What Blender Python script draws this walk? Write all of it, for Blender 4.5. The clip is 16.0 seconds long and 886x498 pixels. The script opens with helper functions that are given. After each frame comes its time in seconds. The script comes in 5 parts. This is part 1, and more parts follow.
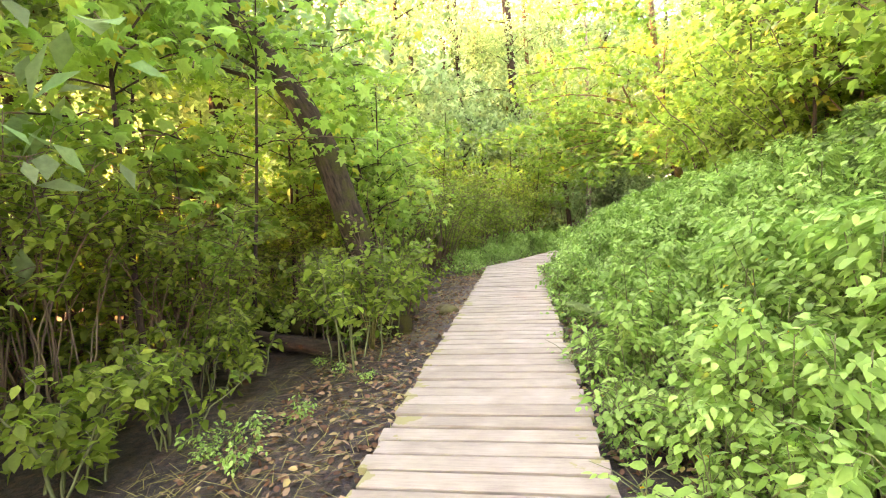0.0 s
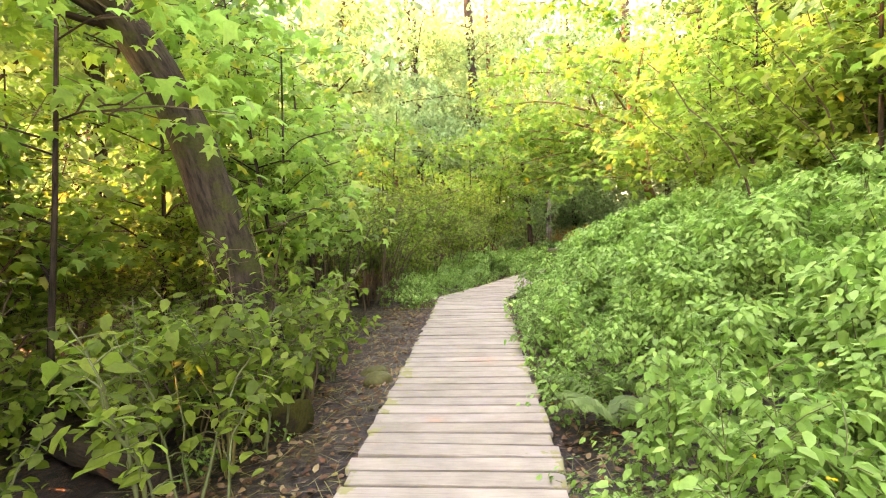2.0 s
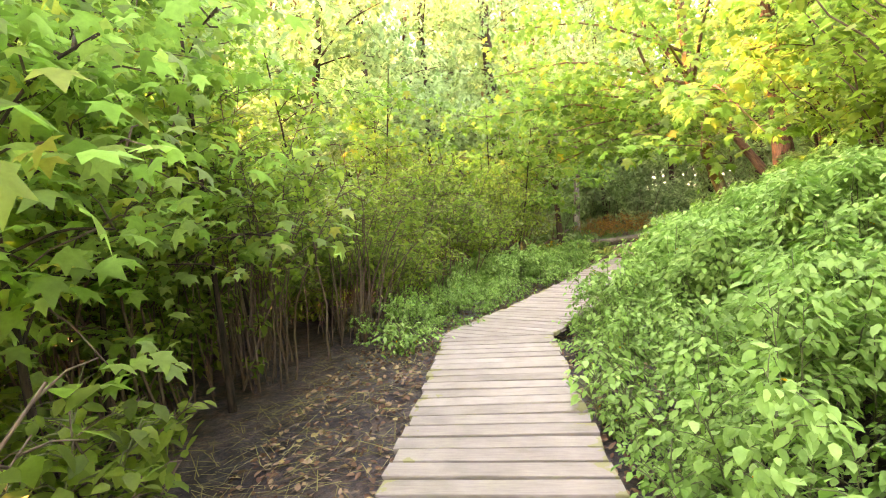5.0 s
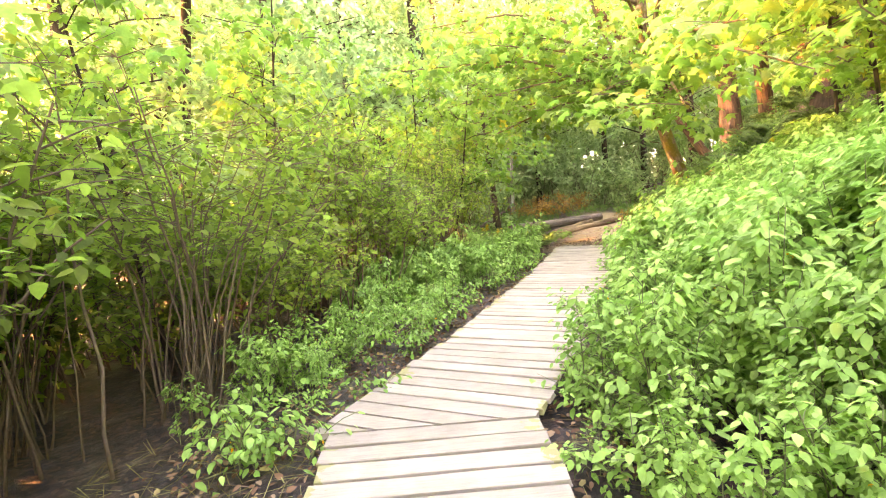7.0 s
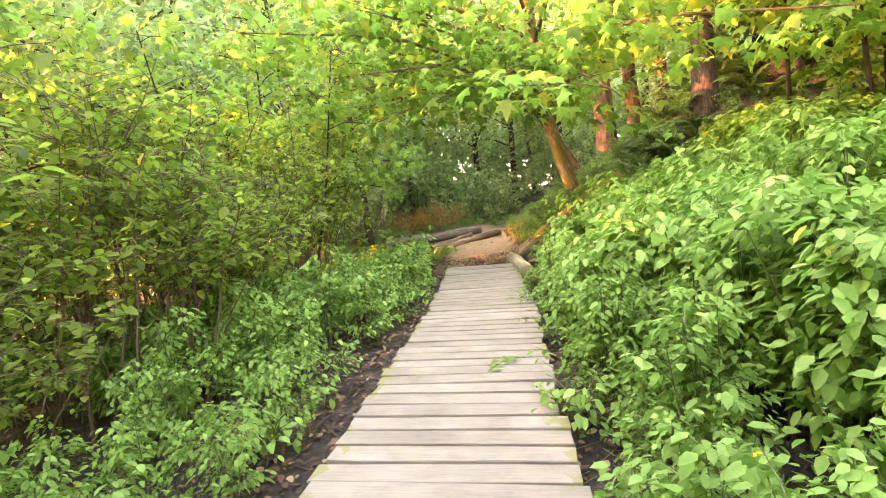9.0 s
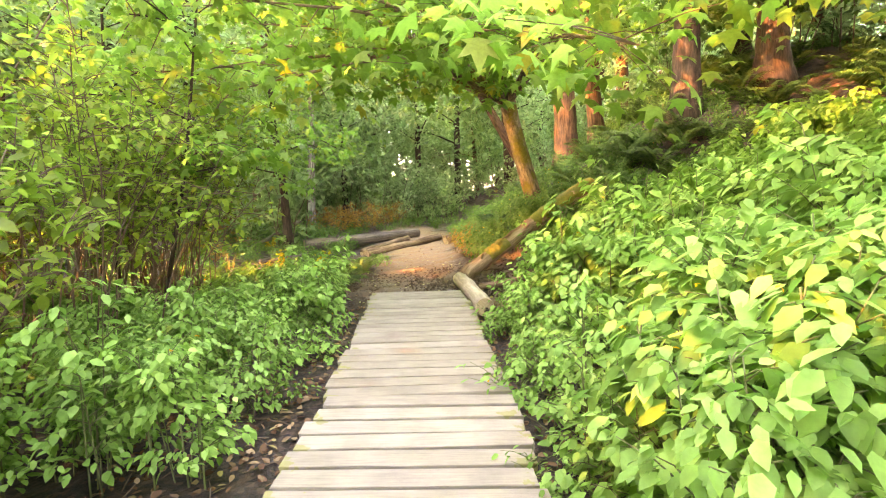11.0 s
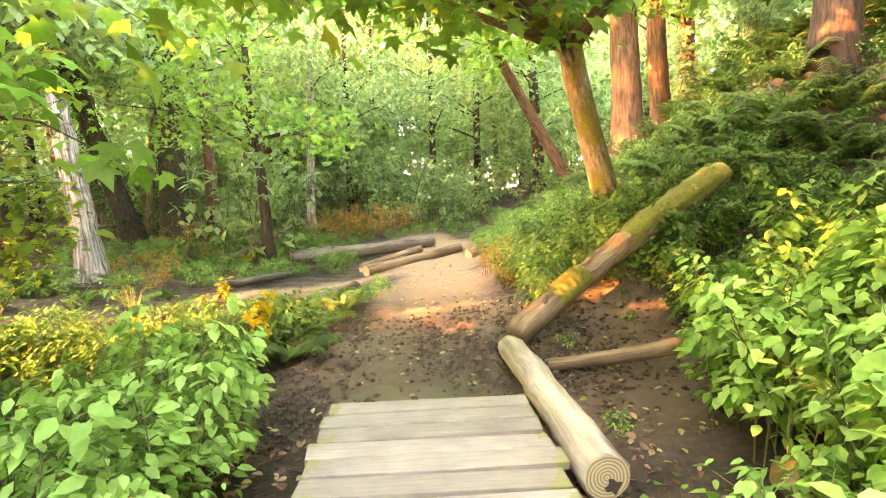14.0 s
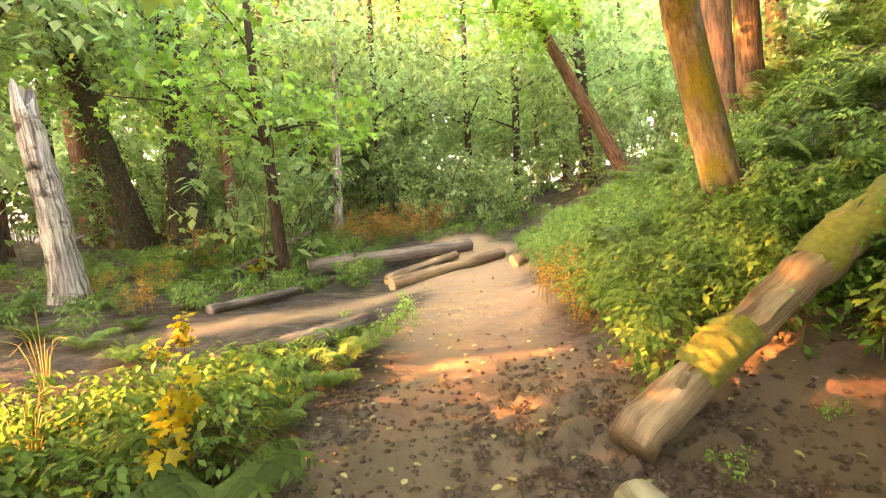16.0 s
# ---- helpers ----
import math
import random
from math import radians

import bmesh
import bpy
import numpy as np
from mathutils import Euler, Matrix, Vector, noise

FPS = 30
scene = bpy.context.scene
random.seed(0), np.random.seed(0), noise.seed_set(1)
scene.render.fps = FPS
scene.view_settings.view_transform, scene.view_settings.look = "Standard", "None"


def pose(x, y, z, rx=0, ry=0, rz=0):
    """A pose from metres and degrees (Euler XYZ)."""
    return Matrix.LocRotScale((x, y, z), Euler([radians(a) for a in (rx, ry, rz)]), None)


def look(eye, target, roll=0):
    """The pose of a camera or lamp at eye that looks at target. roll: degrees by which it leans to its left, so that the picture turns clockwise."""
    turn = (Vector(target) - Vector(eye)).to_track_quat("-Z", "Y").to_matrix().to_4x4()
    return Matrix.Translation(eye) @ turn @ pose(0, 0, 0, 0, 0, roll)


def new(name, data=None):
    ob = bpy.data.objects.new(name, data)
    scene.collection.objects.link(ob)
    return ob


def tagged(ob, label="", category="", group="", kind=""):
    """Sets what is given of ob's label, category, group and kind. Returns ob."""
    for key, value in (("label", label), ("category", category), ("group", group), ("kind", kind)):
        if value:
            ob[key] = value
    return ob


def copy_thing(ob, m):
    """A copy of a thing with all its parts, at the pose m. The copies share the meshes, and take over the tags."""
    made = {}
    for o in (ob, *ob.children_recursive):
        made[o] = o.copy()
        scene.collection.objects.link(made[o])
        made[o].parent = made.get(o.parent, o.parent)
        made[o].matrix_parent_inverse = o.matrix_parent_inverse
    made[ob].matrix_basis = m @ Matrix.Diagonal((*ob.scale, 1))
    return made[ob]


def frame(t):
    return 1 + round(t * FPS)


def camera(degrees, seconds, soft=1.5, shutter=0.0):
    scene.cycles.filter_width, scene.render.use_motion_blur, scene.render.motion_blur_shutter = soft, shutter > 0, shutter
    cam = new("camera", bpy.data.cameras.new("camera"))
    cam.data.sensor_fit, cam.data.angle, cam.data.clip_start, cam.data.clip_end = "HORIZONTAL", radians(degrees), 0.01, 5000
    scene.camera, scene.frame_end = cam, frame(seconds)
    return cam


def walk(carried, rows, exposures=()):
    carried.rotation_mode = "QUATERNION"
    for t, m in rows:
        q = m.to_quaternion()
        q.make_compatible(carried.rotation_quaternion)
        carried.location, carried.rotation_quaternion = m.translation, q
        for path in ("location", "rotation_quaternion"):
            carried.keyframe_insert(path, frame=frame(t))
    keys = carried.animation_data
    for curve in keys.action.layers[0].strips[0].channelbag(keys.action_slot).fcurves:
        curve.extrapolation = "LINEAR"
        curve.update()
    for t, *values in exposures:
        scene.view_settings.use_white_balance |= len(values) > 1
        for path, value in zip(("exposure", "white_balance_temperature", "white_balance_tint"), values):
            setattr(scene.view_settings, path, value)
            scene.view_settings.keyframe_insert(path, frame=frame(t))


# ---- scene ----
cam = camera(83.7, 16.0, 1.1)
PATH = [
    (0, (0.274, -0.058, 1.34), (-0.044, 1.912, 1.209), -3.3),
    (0.5, (0.249, 0.589, 1.327), (0.018, 2.569, 1.157), -0.9),
    (1, (0.228, 1.249, 1.332), (0.069, 3.239, 1.201), -1.3),
    (1.5, (0.239, 1.825, 1.487), (0.038, 3.813, 1.407), -2.2),
    (2, (0.19, 2.445, 1.48), (0.045, 4.437, 1.384), -1.8),
    (2.5, (0.171, 3.096, 1.465), (-0.036, 5.082, 1.351), -3.1),
    (3, (0.152, 3.714, 1.444), (-0.009, 5.703, 1.307), -2.2),
    (3.5, (0.128, 4.333, 1.435), (0.027, 6.322, 1.255), -2.6),
    (4, (0.115, 4.893, 1.462), (-0.062, 6.882, 1.341), -2.1),
    (6.5, (0.064, 8.647, 1.455), (-0.119, 10.633, 1.315), -5.7),
    (7, (0.073, 9.293, 1.435), (0.123, 11.281, 1.226), -4.2),
    (7.5, (0.113, 9.971, 1.424), (0.279, 11.952, 1.212), -4.7),
    (8, (0.136, 10.686, 1.366), (0.48, 12.643, 1.143), -4.5),
    (8.5, (0.233, 11.394, 1.316), (0.621, 13.347, 1.133), -5.9),
    (9, (0.317, 11.986, 1.323), (0.884, 13.895, 1.133), -4.2),
    (11.5, (1.537, 15.187, 1.375), (2.348, 17.001, 1.146), -0.2),
    (12, (1.779, 15.797, 1.321), (2.573, 17.612, 1.054), 0.2),
    (12.5, (1.992, 16.434, 1.297), (2.719, 18.274, 0.998), -2.3),
    (13, (2.219, 17.028, 1.3), (2.921, 18.882, 1.031), -4.3),
    (13.5, (2.469, 17.62, 1.337), (3.173, 19.479, 1.125), -3.0),
    (14, (2.681, 18.238, 1.331), (3.434, 20.08, 1.129), -0.5),
    (14.5, (2.926, 18.821, 1.331), (3.644, 20.674, 1.103), -2.5),
    (15, (3.112, 19.365, 1.341), (3.874, 21.202, 1.125), -1.2),
    (15.5, (3.284, 19.888, 1.346), (3.999, 21.741, 1.106), -1.6),
    (16, (3.462, 20.359, 1.376), (4.077, 22.25, 1.161), -1.7),
]
walk(cam, [(t, look(eye, target, roll)) for t, eye, target, roll in PATH],
     [(0, 5.22, 9900, 42), (4, 5.2, 9900, 42), (7, 5.85, 9700, 43), (9, 5.42, 9500, 39), (12.5, 6.05, 9900, 35), (14, 6.15, 9900, 36), (15, 6.0, 10200, 38), (16, 5.92, 10400, 40)])

# ---------- exposure, sky and sun ----------
SUN_AZ, SUN_EL = 276.0, 23.0      # compass degrees from +y clockwise towards +x, degrees above the horizon
world = bpy.data.worlds.new("world")
scene.world = world
world.use_nodes = True
wn, wl = world.node_tree.nodes, world.node_tree.links
sky = wn.new("ShaderNodeTexSky")
sky.sky_type, sky.sun_disc = "NISHITA", False
sky.sun_elevation, sky.sun_rotation = radians(SUN_EL), radians(SUN_AZ)
sky.air_density, sky.dust_density = 1.0, 2.0
wl.new(sky.outputs[0], wn["Background"].inputs[0])
wn["Background"].inputs[1].default_value = 0.15
sun_data = bpy.data.lights.new("sun", "SUN")
sun_data.energy, sun_data.angle, sun_data.color = 2.6, radians(0.6), (1.0, 0.48, 0.19)
sun = new("sun", sun_data)
SUN_DIR = Vector((math.sin(radians(SUN_AZ)) * math.cos(radians(SUN_EL)), math.cos(radians(SUN_AZ)) * math.cos(radians(SUN_EL)), math.sin(radians(SUN_EL))))
sun.matrix_world = look(SUN_DIR * 40, (0, 0, 0))


# ---------- materials ----------
def mat(name):
    m = bpy.data.materials.new(name)
    m.use_nodes = True
    return m, m.node_tree.nodes, m.node_tree.links, m.node_tree.nodes["Principled BSDF"]


def ramp(n, stops):
    r = n.new("ShaderNodeValToRGB")
    while len(r.color_ramp.elements) < len(stops):
        r.color_ramp.elements.new(0.5)
    for e, (p, c) in zip(r.color_ramp.elements, stops):
        e.position, e.color = p, (*c, 1)
    return r


def noise_tex(n, l, scale, detail=6, vector=None, rough=0.6):
    t = n.new("ShaderNodeTexNoise")
    t.inputs["Scale"].default_value, t.inputs["Detail"].default_value, t.inputs["Roughness"].default_value = scale, detail, rough
    if vector is not None:
        l.new(vector, t.inputs["Vector"])
    return t


def mixc(n, l, f, a, b, mode="MIX"):
    m = n.new("ShaderNodeMix")
    m.data_type, m.blend_type = "RGBA", mode
    for s, v in ((m.inputs[0], f), (m.inputs[6], a), (m.inputs[7], b)):
        if isinstance(v, (int, float)):
            s.default_value = v
        elif isinstance(v, tuple):
            s.default_value = (*v, 1)
        else:
            l.new(v, s)
    return m.outputs[2]


def bump(n, l, p, height, strength, dist):
    b = n.new("ShaderNodeBump")
    b.inputs["Strength"].default_value, b.inputs["Distance"].default_value = strength, dist
    l.new(height, b.inputs["Height"])
    l.new(b.outputs[0], p.inputs["Normal"])


def leaf_mat(name, dark, mid, light, trans=0.45, rough=0.45, glow=1.6, yellow=None):
    """A thin leaf: diffuse, light passing through, a waxy gloss; every leaf its own tone."""
    m, n, l, p = mat(name)
    geo, obj = n.new("ShaderNodeNewGeometry"), n.new("ShaderNodeObjectInfo")
    stops = [(0.0, dark), (0.45, mid), (0.9, light)]
    if yellow:
        stops.append((0.975, yellow))
    r = ramp(n, stops)
    l.new(geo.outputs["Random Per Island"], r.inputs[0])
    tone = ramp(n, [(0, (0.78, 0.82, 0.75)), (1, (1.18, 1.12, 1.1))])
    l.new(obj.outputs["Random"], tone.inputs[0])
    c = mixc(n, l, 1.0, r.outputs[0], tone.outputs[0], "MULTIPLY")
    co = n.new("ShaderNodeTexCoord")
    spot = noise_tex(n, l, 22, 4, co.outputs["Object"])
    sr = ramp(n, [(0.3, (0.8, 0.8, 0.75)), (0.7, (1.1, 1.1, 1.05))])
    l.new(spot.outputs["Fac"], sr.inputs[0])
    c = mixc(n, l, 1.0, c, sr.outputs[0], "MULTIPLY")
    l.new(c, p.inputs["Base Color"])
    p.inputs["Roughness"].default_value = rough
    p.inputs["Specular IOR Level"].default_value = 0.22
    bump(n, l, p, spot.outputs["Fac"], 0.25, 0.004)
    tr, mx = n.new("ShaderNodeBsdfTranslucent"), n.new("ShaderNodeMixShader")
    l.new(mixc(n, l, 1.0, c, (glow * 0.72, glow, glow * 0.90), "MULTIPLY"), tr.inputs[0])
    mx.inputs[0].default_value = trans
    l.new(p.outputs[0], mx.inputs[1])
    l.new(tr.outputs[0], mx.inputs[2])
    l.new(mx.outputs[0], n["Material Output"].inputs[0])
    return m


def bark_mat(name, dark, light, stretch=0.25, scale=14, moss=None, moss_amount=0.5, rough=0.9, depth=0.02):
    m, n, l, p = mat(name)
    co, mp = n.new("ShaderNodeTexCoord"), n.new("ShaderNodeMapping")
    l.new(co.outputs["UV"], mp.inputs[0])
    mp.inputs["Scale"].default_value = (1, stretch, 1)
    a = noise_tex(n, l, scale, 8, mp.outputs[0], 0.7)
    b = noise_tex(n, l, 1.6, 4, co.outputs["Object"])
    r = ramp(n, [(0.39, dark), (0.62, light)])
    l.new(a.outputs["Fac"], r.inputs[0])
    r2 = ramp(n, [(0.35, (0.7, 0.68, 0.66)), (0.7, (1.2, 1.15, 1.1))])
    l.new(b.outputs["Fac"], r2.inputs[0])
    c = mixc(n, l, 1.0, r.outputs[0], r2.outputs[0], "MULTIPLY")
    if moss:
        f = noise_tex(n, l, 2.3, 7, co.outputs["Object"], 0.65)
        fr = ramp(n, [(0.62 - moss_amount * 0.3, (0, 0, 0)), (0.72 - moss_amount * 0.3, (1, 1, 1))])
        l.new(f.outputs["Fac"], fr.inputs[0])
        mo = noise_tex(n, l, 40, 5, co.outputs["Object"])
        mr = ramp(n, [(0.3, tuple(v * 0.5 for v in moss)), (0.7, moss)])
        l.new(mo.outputs["Fac"], mr.inputs[0])
        c = mixc(n, l, fr.outputs[0], c, mr.outputs[0])
    l.new(c, p.inputs["Base Color"])
    p.inputs["Roughness"].default_value = rough
    p.inputs["Specular IOR Level"].default_value = 0.25
    bump(n, l, p, a.outputs["Fac"], 0.9, depth)
    return m


def plank_mat():
    m, n, l, p = mat("weathered_plank")
    co, obj, mp = n.new("ShaderNodeTexCoord"), n.new("ShaderNodeObjectInfo"), n.new("ShaderNodeMapping")
    add = n.new("ShaderNodeVectorMath")
    mul = n.new("ShaderNodeMath")
    mul.operation, mul.inputs[1].default_value = "MULTIPLY", 60
    l.new(obj.outputs["Random"], mul.inputs[0])
    l.new(co.outputs["Object"], add.inputs[0])
    l.new(mul.outputs[0], add.inputs[1])
    l.new(add.outputs[0], mp.inputs[0])
    mp.inputs["Scale"].default_value = (0.06, 1, 1)
    g = noise_tex(n, l, 75, 8, mp.outputs[0], 0.75)
    r = ramp(n, [(0.28, (0.215, 0.180, 0.145)), (0.5, (0.285, 0.245, 0.202)), (0.74, (0.345, 0.302, 0.252))])
    l.new(g.outputs["Fac"], r.inputs[0])
    s = noise_tex(n, l, 3.0, 6, add.outputs[0], 0.6)
    sr = ramp(n, [(0.3, (0.72, 0.70, 0.66)), (0.65, (1.08, 1.06, 1.03))])
    l.new(s.outputs["Fac"], sr.inputs[0])
    tone = ramp(n, [(0, (0.86, 0.84, 0.80)), (1, (1.12, 1.11, 1.10))])
    l.new(obj.outputs["Random"], tone.inputs[0])
    c = mixc(n, l, 1.0, mixc(n, l, 1.0, r.outputs[0], sr.outputs[0], "MULTIPLY"), tone.outputs[0], "MULTIPLY")
    # green algae and moss creeping in from the ends
    sx = n.new("ShaderNodeSeparateXYZ")
    l.new(co.outputs["Object"], sx.inputs[0])
    ab = n.new("ShaderNodeMath")
    ab.operation = "ABSOLUTE"
    l.new(sx.outputs[0], ab.inputs[0])
    ad = n.new("ShaderNodeMath")
    ad.operation = "ADD"
    l.new(ab.outputs[0], ad.inputs[0])
    w = noise_tex(n, l, 5, 5, add.outputs[0])
    l.new(w.outputs["Fac"], ad.inputs[1])
    ar = ramp(n, [(0.0, (0, 0, 0)), (0.98, (0, 0, 0)), (1.0, (0.75, 0.75, 0.75))])
    sub = n.new("ShaderNodeMath")
    sub.operation, sub.inputs[1].default_value = "MULTIPLY", 0.845
    l.new(ad.outputs[0], sub.inputs[0])
    l.new(sub.outputs[0], ar.inputs[0])
    c = mixc(n, l, ar.outputs[0], c, (0.20, 0.19, 0.05))
    l.new(c, p.inputs["Base Color"])
    p.inputs["Roughness"].default_value = 0.75
    bump(n, l, p, g.outputs["Fac"], 0.5, 0.004)
    return m


def ground_mat():
    """Leaf litter and black soil off the trail, trodden brown mud on it."""
    m, n, l, p = mat("forest_soil")
    co, at = n.new("ShaderNodeTexCoord"), n.new("ShaderNodeAttribute")
    at.attribute_name = "trail"
    v = n.new("ShaderNodeTexVoronoi")
    v.inputs["Scale"].default_value = 24
    l.new(co.outputs["Object"], v.inputs["Vector"])
    vr = ramp(n, [(0.0, (0.010, 0.006, 0.004)), (0.4, (0.026, 0.015, 0.009)), (0.8, (0.056, 0.032, 0.019)), (1.0, (0.11, 0.066, 0.040))])
    sv = n.new("ShaderNodeSeparateColor")
    l.new(v.outputs["Color"], sv.inputs[0])
    l.new(sv.outputs[0], vr.inputs[0])
    a = noise_tex(n, l, 1.3, 6, co.outputs["Object"])
    ar = ramp(n, [(0.35, (0.35, 0.33, 0.32)), (0.7, (1.15, 1.1, 1.05))])
    l.new(a.outputs["Fac"], ar.inputs[0])
    litter = mixc(n, l, 1.0, vr.outputs[0], ar.outputs[0], "MULTIPLY")
    b = noise_tex(n, l, 2.2, 9, co.outputs["Object"], 0.7)
    br = ramp(n, [(0.3, (0.060, 0.036, 0.021)), (0.5, (0.125, 0.079, 0.047)), (0.72, (0.20, 0.135, 0.085))])
    l.new(b.outputs["Fac"], br.inputs[0])
    sand = mixc(n, l, 1.0, br.outputs[0], (1.75, 1.75, 1.65), "MULTIPLY")
    at2 = n.new("ShaderNodeAttribute")
    at2.attribute_name = "dry"
    trail = mixc(n, l, at2.outputs["Fac"], br.outputs[0], sand)
    l.new(mixc(n, l, at.outputs["Fac"], litter, trail), p.inputs["Base Color"])
    f = noise_tex(n, l, 30, 8, co.outputs["Object"], 0.7)
    rr = ramp(n, [(0.35, (0.38, 0.38, 0.38)), (0.65, (0.9, 0.9, 0.9))])
    l.new(b.outputs["Fac"], rr.inputs[0])
    l.new(rr.outputs[0], p.inputs["Roughness"])
    bump(n, l, p, f.outputs["Fac"], 0.8, 0.025)
    return m


def water_mat():
    m, n, l, p = mat("muddy_water")
    co = n.new("ShaderNodeTexCoord")
    a = noise_tex(n, l, 2.5, 5, co.outputs["Object"])
    r = ramp(n, [(0.35, (0.075, 0.052, 0.034)), (0.7, (0.115, 0.083, 0.055))])
    l.new(a.outputs["Fac"], r.inputs[0])
    l.new(r.outputs[0], p.inputs["Base Color"])
    p.inputs["Roughness"].default_value = 0.3
    p.inputs["Specular IOR Level"].default_value = 0.2
    b = noise_tex(n, l, 14, 3, co.outputs["Object"])
    bump(n, l, p, b.outputs["Fac"], 0.1, 0.004)
    return m


def wood_mat(name, a, b, rings=False):
    m, n, l, p = mat(name)
    co = n.new("ShaderNodeTexCoord")
    if rings:
        w = n.new("ShaderNodeTexWave")
        w.wave_type, w.rings_direction = "RINGS", "SPHERICAL"
        w.inputs["Scale"].default_value, w.inputs["Distortion"].default_value = 18, 2
        l.new(co.outputs["Object"], w.inputs["Vector"])
        f = w.outputs["Fac"]
    else:
        f = noise_tex(n, l, 30, 6, co.outputs["Object"]).outputs["Fac"]
    r = ramp(n, [(0.2, a), (0.8, b)])
    l.new(f, r.inputs[0])
    l.new(r.outputs[0], p.inputs["Base Color"])
    p.inputs["Roughness"].default_value = 0.8
    bump(n, l, p, f, 0.4, 0.006)
    return m


M_PLANK, M_GROUND, M_WATER = plank_mat(), ground_mat(), water_mat()
M_BEAM = wood_mat("wet_beam", (0.03, 0.022, 0.015), (0.075, 0.055, 0.04))
M_JEWEL = leaf_mat("jewelweed_leaf", (0.125, 0.255, 0.055), (0.200, 0.385, 0.095), (0.285, 0.480, 0.145), 0.36, 0.6, 1.4)
M_SHRUB = leaf_mat("shrub_leaf", (0.075, 0.120, 0.022), (0.150, 0.215, 0.036), (0.225, 0.290, 0.058), 0.55, 0.55, 2.0)
M_MAPLE = leaf_mat("maple_leaf", (0.092, 0.170, 0.032), (0.160, 0.265, 0.056), (0.240, 0.350, 0.092), 0.57, 0.5, 2.0, (0.30, 0.28, 0.05))
# green lifted and made bluer to stand for hazy sky light in the woods
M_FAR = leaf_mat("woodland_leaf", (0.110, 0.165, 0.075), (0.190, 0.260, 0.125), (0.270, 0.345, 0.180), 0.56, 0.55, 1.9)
# woodland leaf again, paled to stand for haze and light far off
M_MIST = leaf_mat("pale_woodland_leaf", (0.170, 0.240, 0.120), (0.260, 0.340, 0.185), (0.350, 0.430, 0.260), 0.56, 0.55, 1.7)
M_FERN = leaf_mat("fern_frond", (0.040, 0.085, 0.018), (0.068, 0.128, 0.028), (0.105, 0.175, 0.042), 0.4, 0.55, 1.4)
M_PALEFERN = leaf_mat("pale_fern_frond", (0.090, 0.165, 0.040), (0.130, 0.225, 0.060), (0.175, 0.280, 0.085), 0.4, 0.55, 1.4)
M_HERB = leaf_mat("woodland_herb_leaf", (0.055, 0.125, 0.028), (0.095, 0.195, 0.048), (0.150, 0.265, 0.075), 0.36, 0.6, 1.4)
M_IVY = leaf_mat("ivy_leaf", (0.012, 0.030, 0.008), (0.020, 0.050, 0.012), (0.035, 0.075, 0.018), 0.2, 0.4, 1.2)
# russet brightened to orange, standing for low sun on the leaves
M_RED = leaf_mat("russet_leaf", (0.28, 0.14, 0.035), (0.38, 0.19, 0.045), (0.46, 0.27, 0.06), 0.45, 0.6, 1.3)
M_YELLOW = leaf_mat("yellow_leaf", (0.30, 0.22, 0.015), (0.42, 0.30, 0.02), (0.5, 0.38, 0.03), 0.45, 0.5, 1.3)
M_DEAD = leaf_mat("dead_leaf", (0.085, 0.042, 0.026), (0.190, 0.098, 0.060), (0.36, 0.24, 0.16), 0.12, 0.8, 1.0, (0.36, 0.28, 0.12))
M_GRASS = leaf_mat("grass_blade", (0.05, 0.12, 0.02), (0.09, 0.18, 0.03), (0.16, 0.24, 0.05), 0.4, 0.5, 1.4)
M_STRAW = leaf_mat("straw", (0.18, 0.15, 0.05), (0.27, 0.23, 0.09), (0.35, 0.31, 0.14), 0.3, 0.6, 1.2)
M_PETAL = leaf_mat("orange_petal", (0.75, 0.30, 0.01), (0.80, 0.42, 0.02), (0.85, 0.5, 0.03), 0.4, 0.5, 1.0)
M_STEM = wood_mat("green_stem", (0.07, 0.10, 0.03), (0.14, 0.16, 0.06))
M_TWIG = wood_mat("brown_twig", (0.055, 0.036, 0.02), (0.16, 0.11, 0.065))
M_BARK = bark_mat("alder_bark", (0.07, 0.048, 0.030), (0.27, 0.20, 0.13), 0.4, 9, (0.16, 0.13, 0.02), 0.42, 0.9, 0.03)
M_DARKBARK = bark_mat("dark_bark", (0.018, 0.013, 0.009), (0.075, 0.052, 0.035), 0.25, 14)
M_WARMBARK = bark_mat("ruddy_bark", (0.05, 0.030, 0.018), (0.19, 0.105, 0.058), 0.22, 10)
M_PALEBARK = bark_mat("bare_snag_wood", (0.07, 0.058, 0.048), (0.50, 0.46, 0.41), 0.10, 11, (0.05, 0.035, 0.025), 0.25)
M_MOSSLOG = bark_mat("bare_log_bark", (0.13, 0.082, 0.05), (0.40, 0.29, 0.19), 0.12, 10, (0.13, 0.11, 0.02), 0.1)
M_DEADLOG = bark_mat("grey_log_wood", (0.06, 0.05, 0.042), (0.22, 0.19, 0.155), 0.08, 12)
M_BROWNLOG = bark_mat("brown_log_wood", (0.10, 0.066, 0.04), (0.30, 0.21, 0.135), 0.08, 12)
M_PALELOG = bark_mat("peeled_log_wood", (0.28, 0.23, 0.16), (0.60, 0.52, 0.39), 0.08, 9)
M_CUT = wood_mat("sawn_end", (0.30, 0.21, 0.11), (0.52, 0.40, 0.24), True)
M_MOSS = wood_mat("moss", (0.07, 0.072, 0.010), (0.22, 0.20, 0.025))


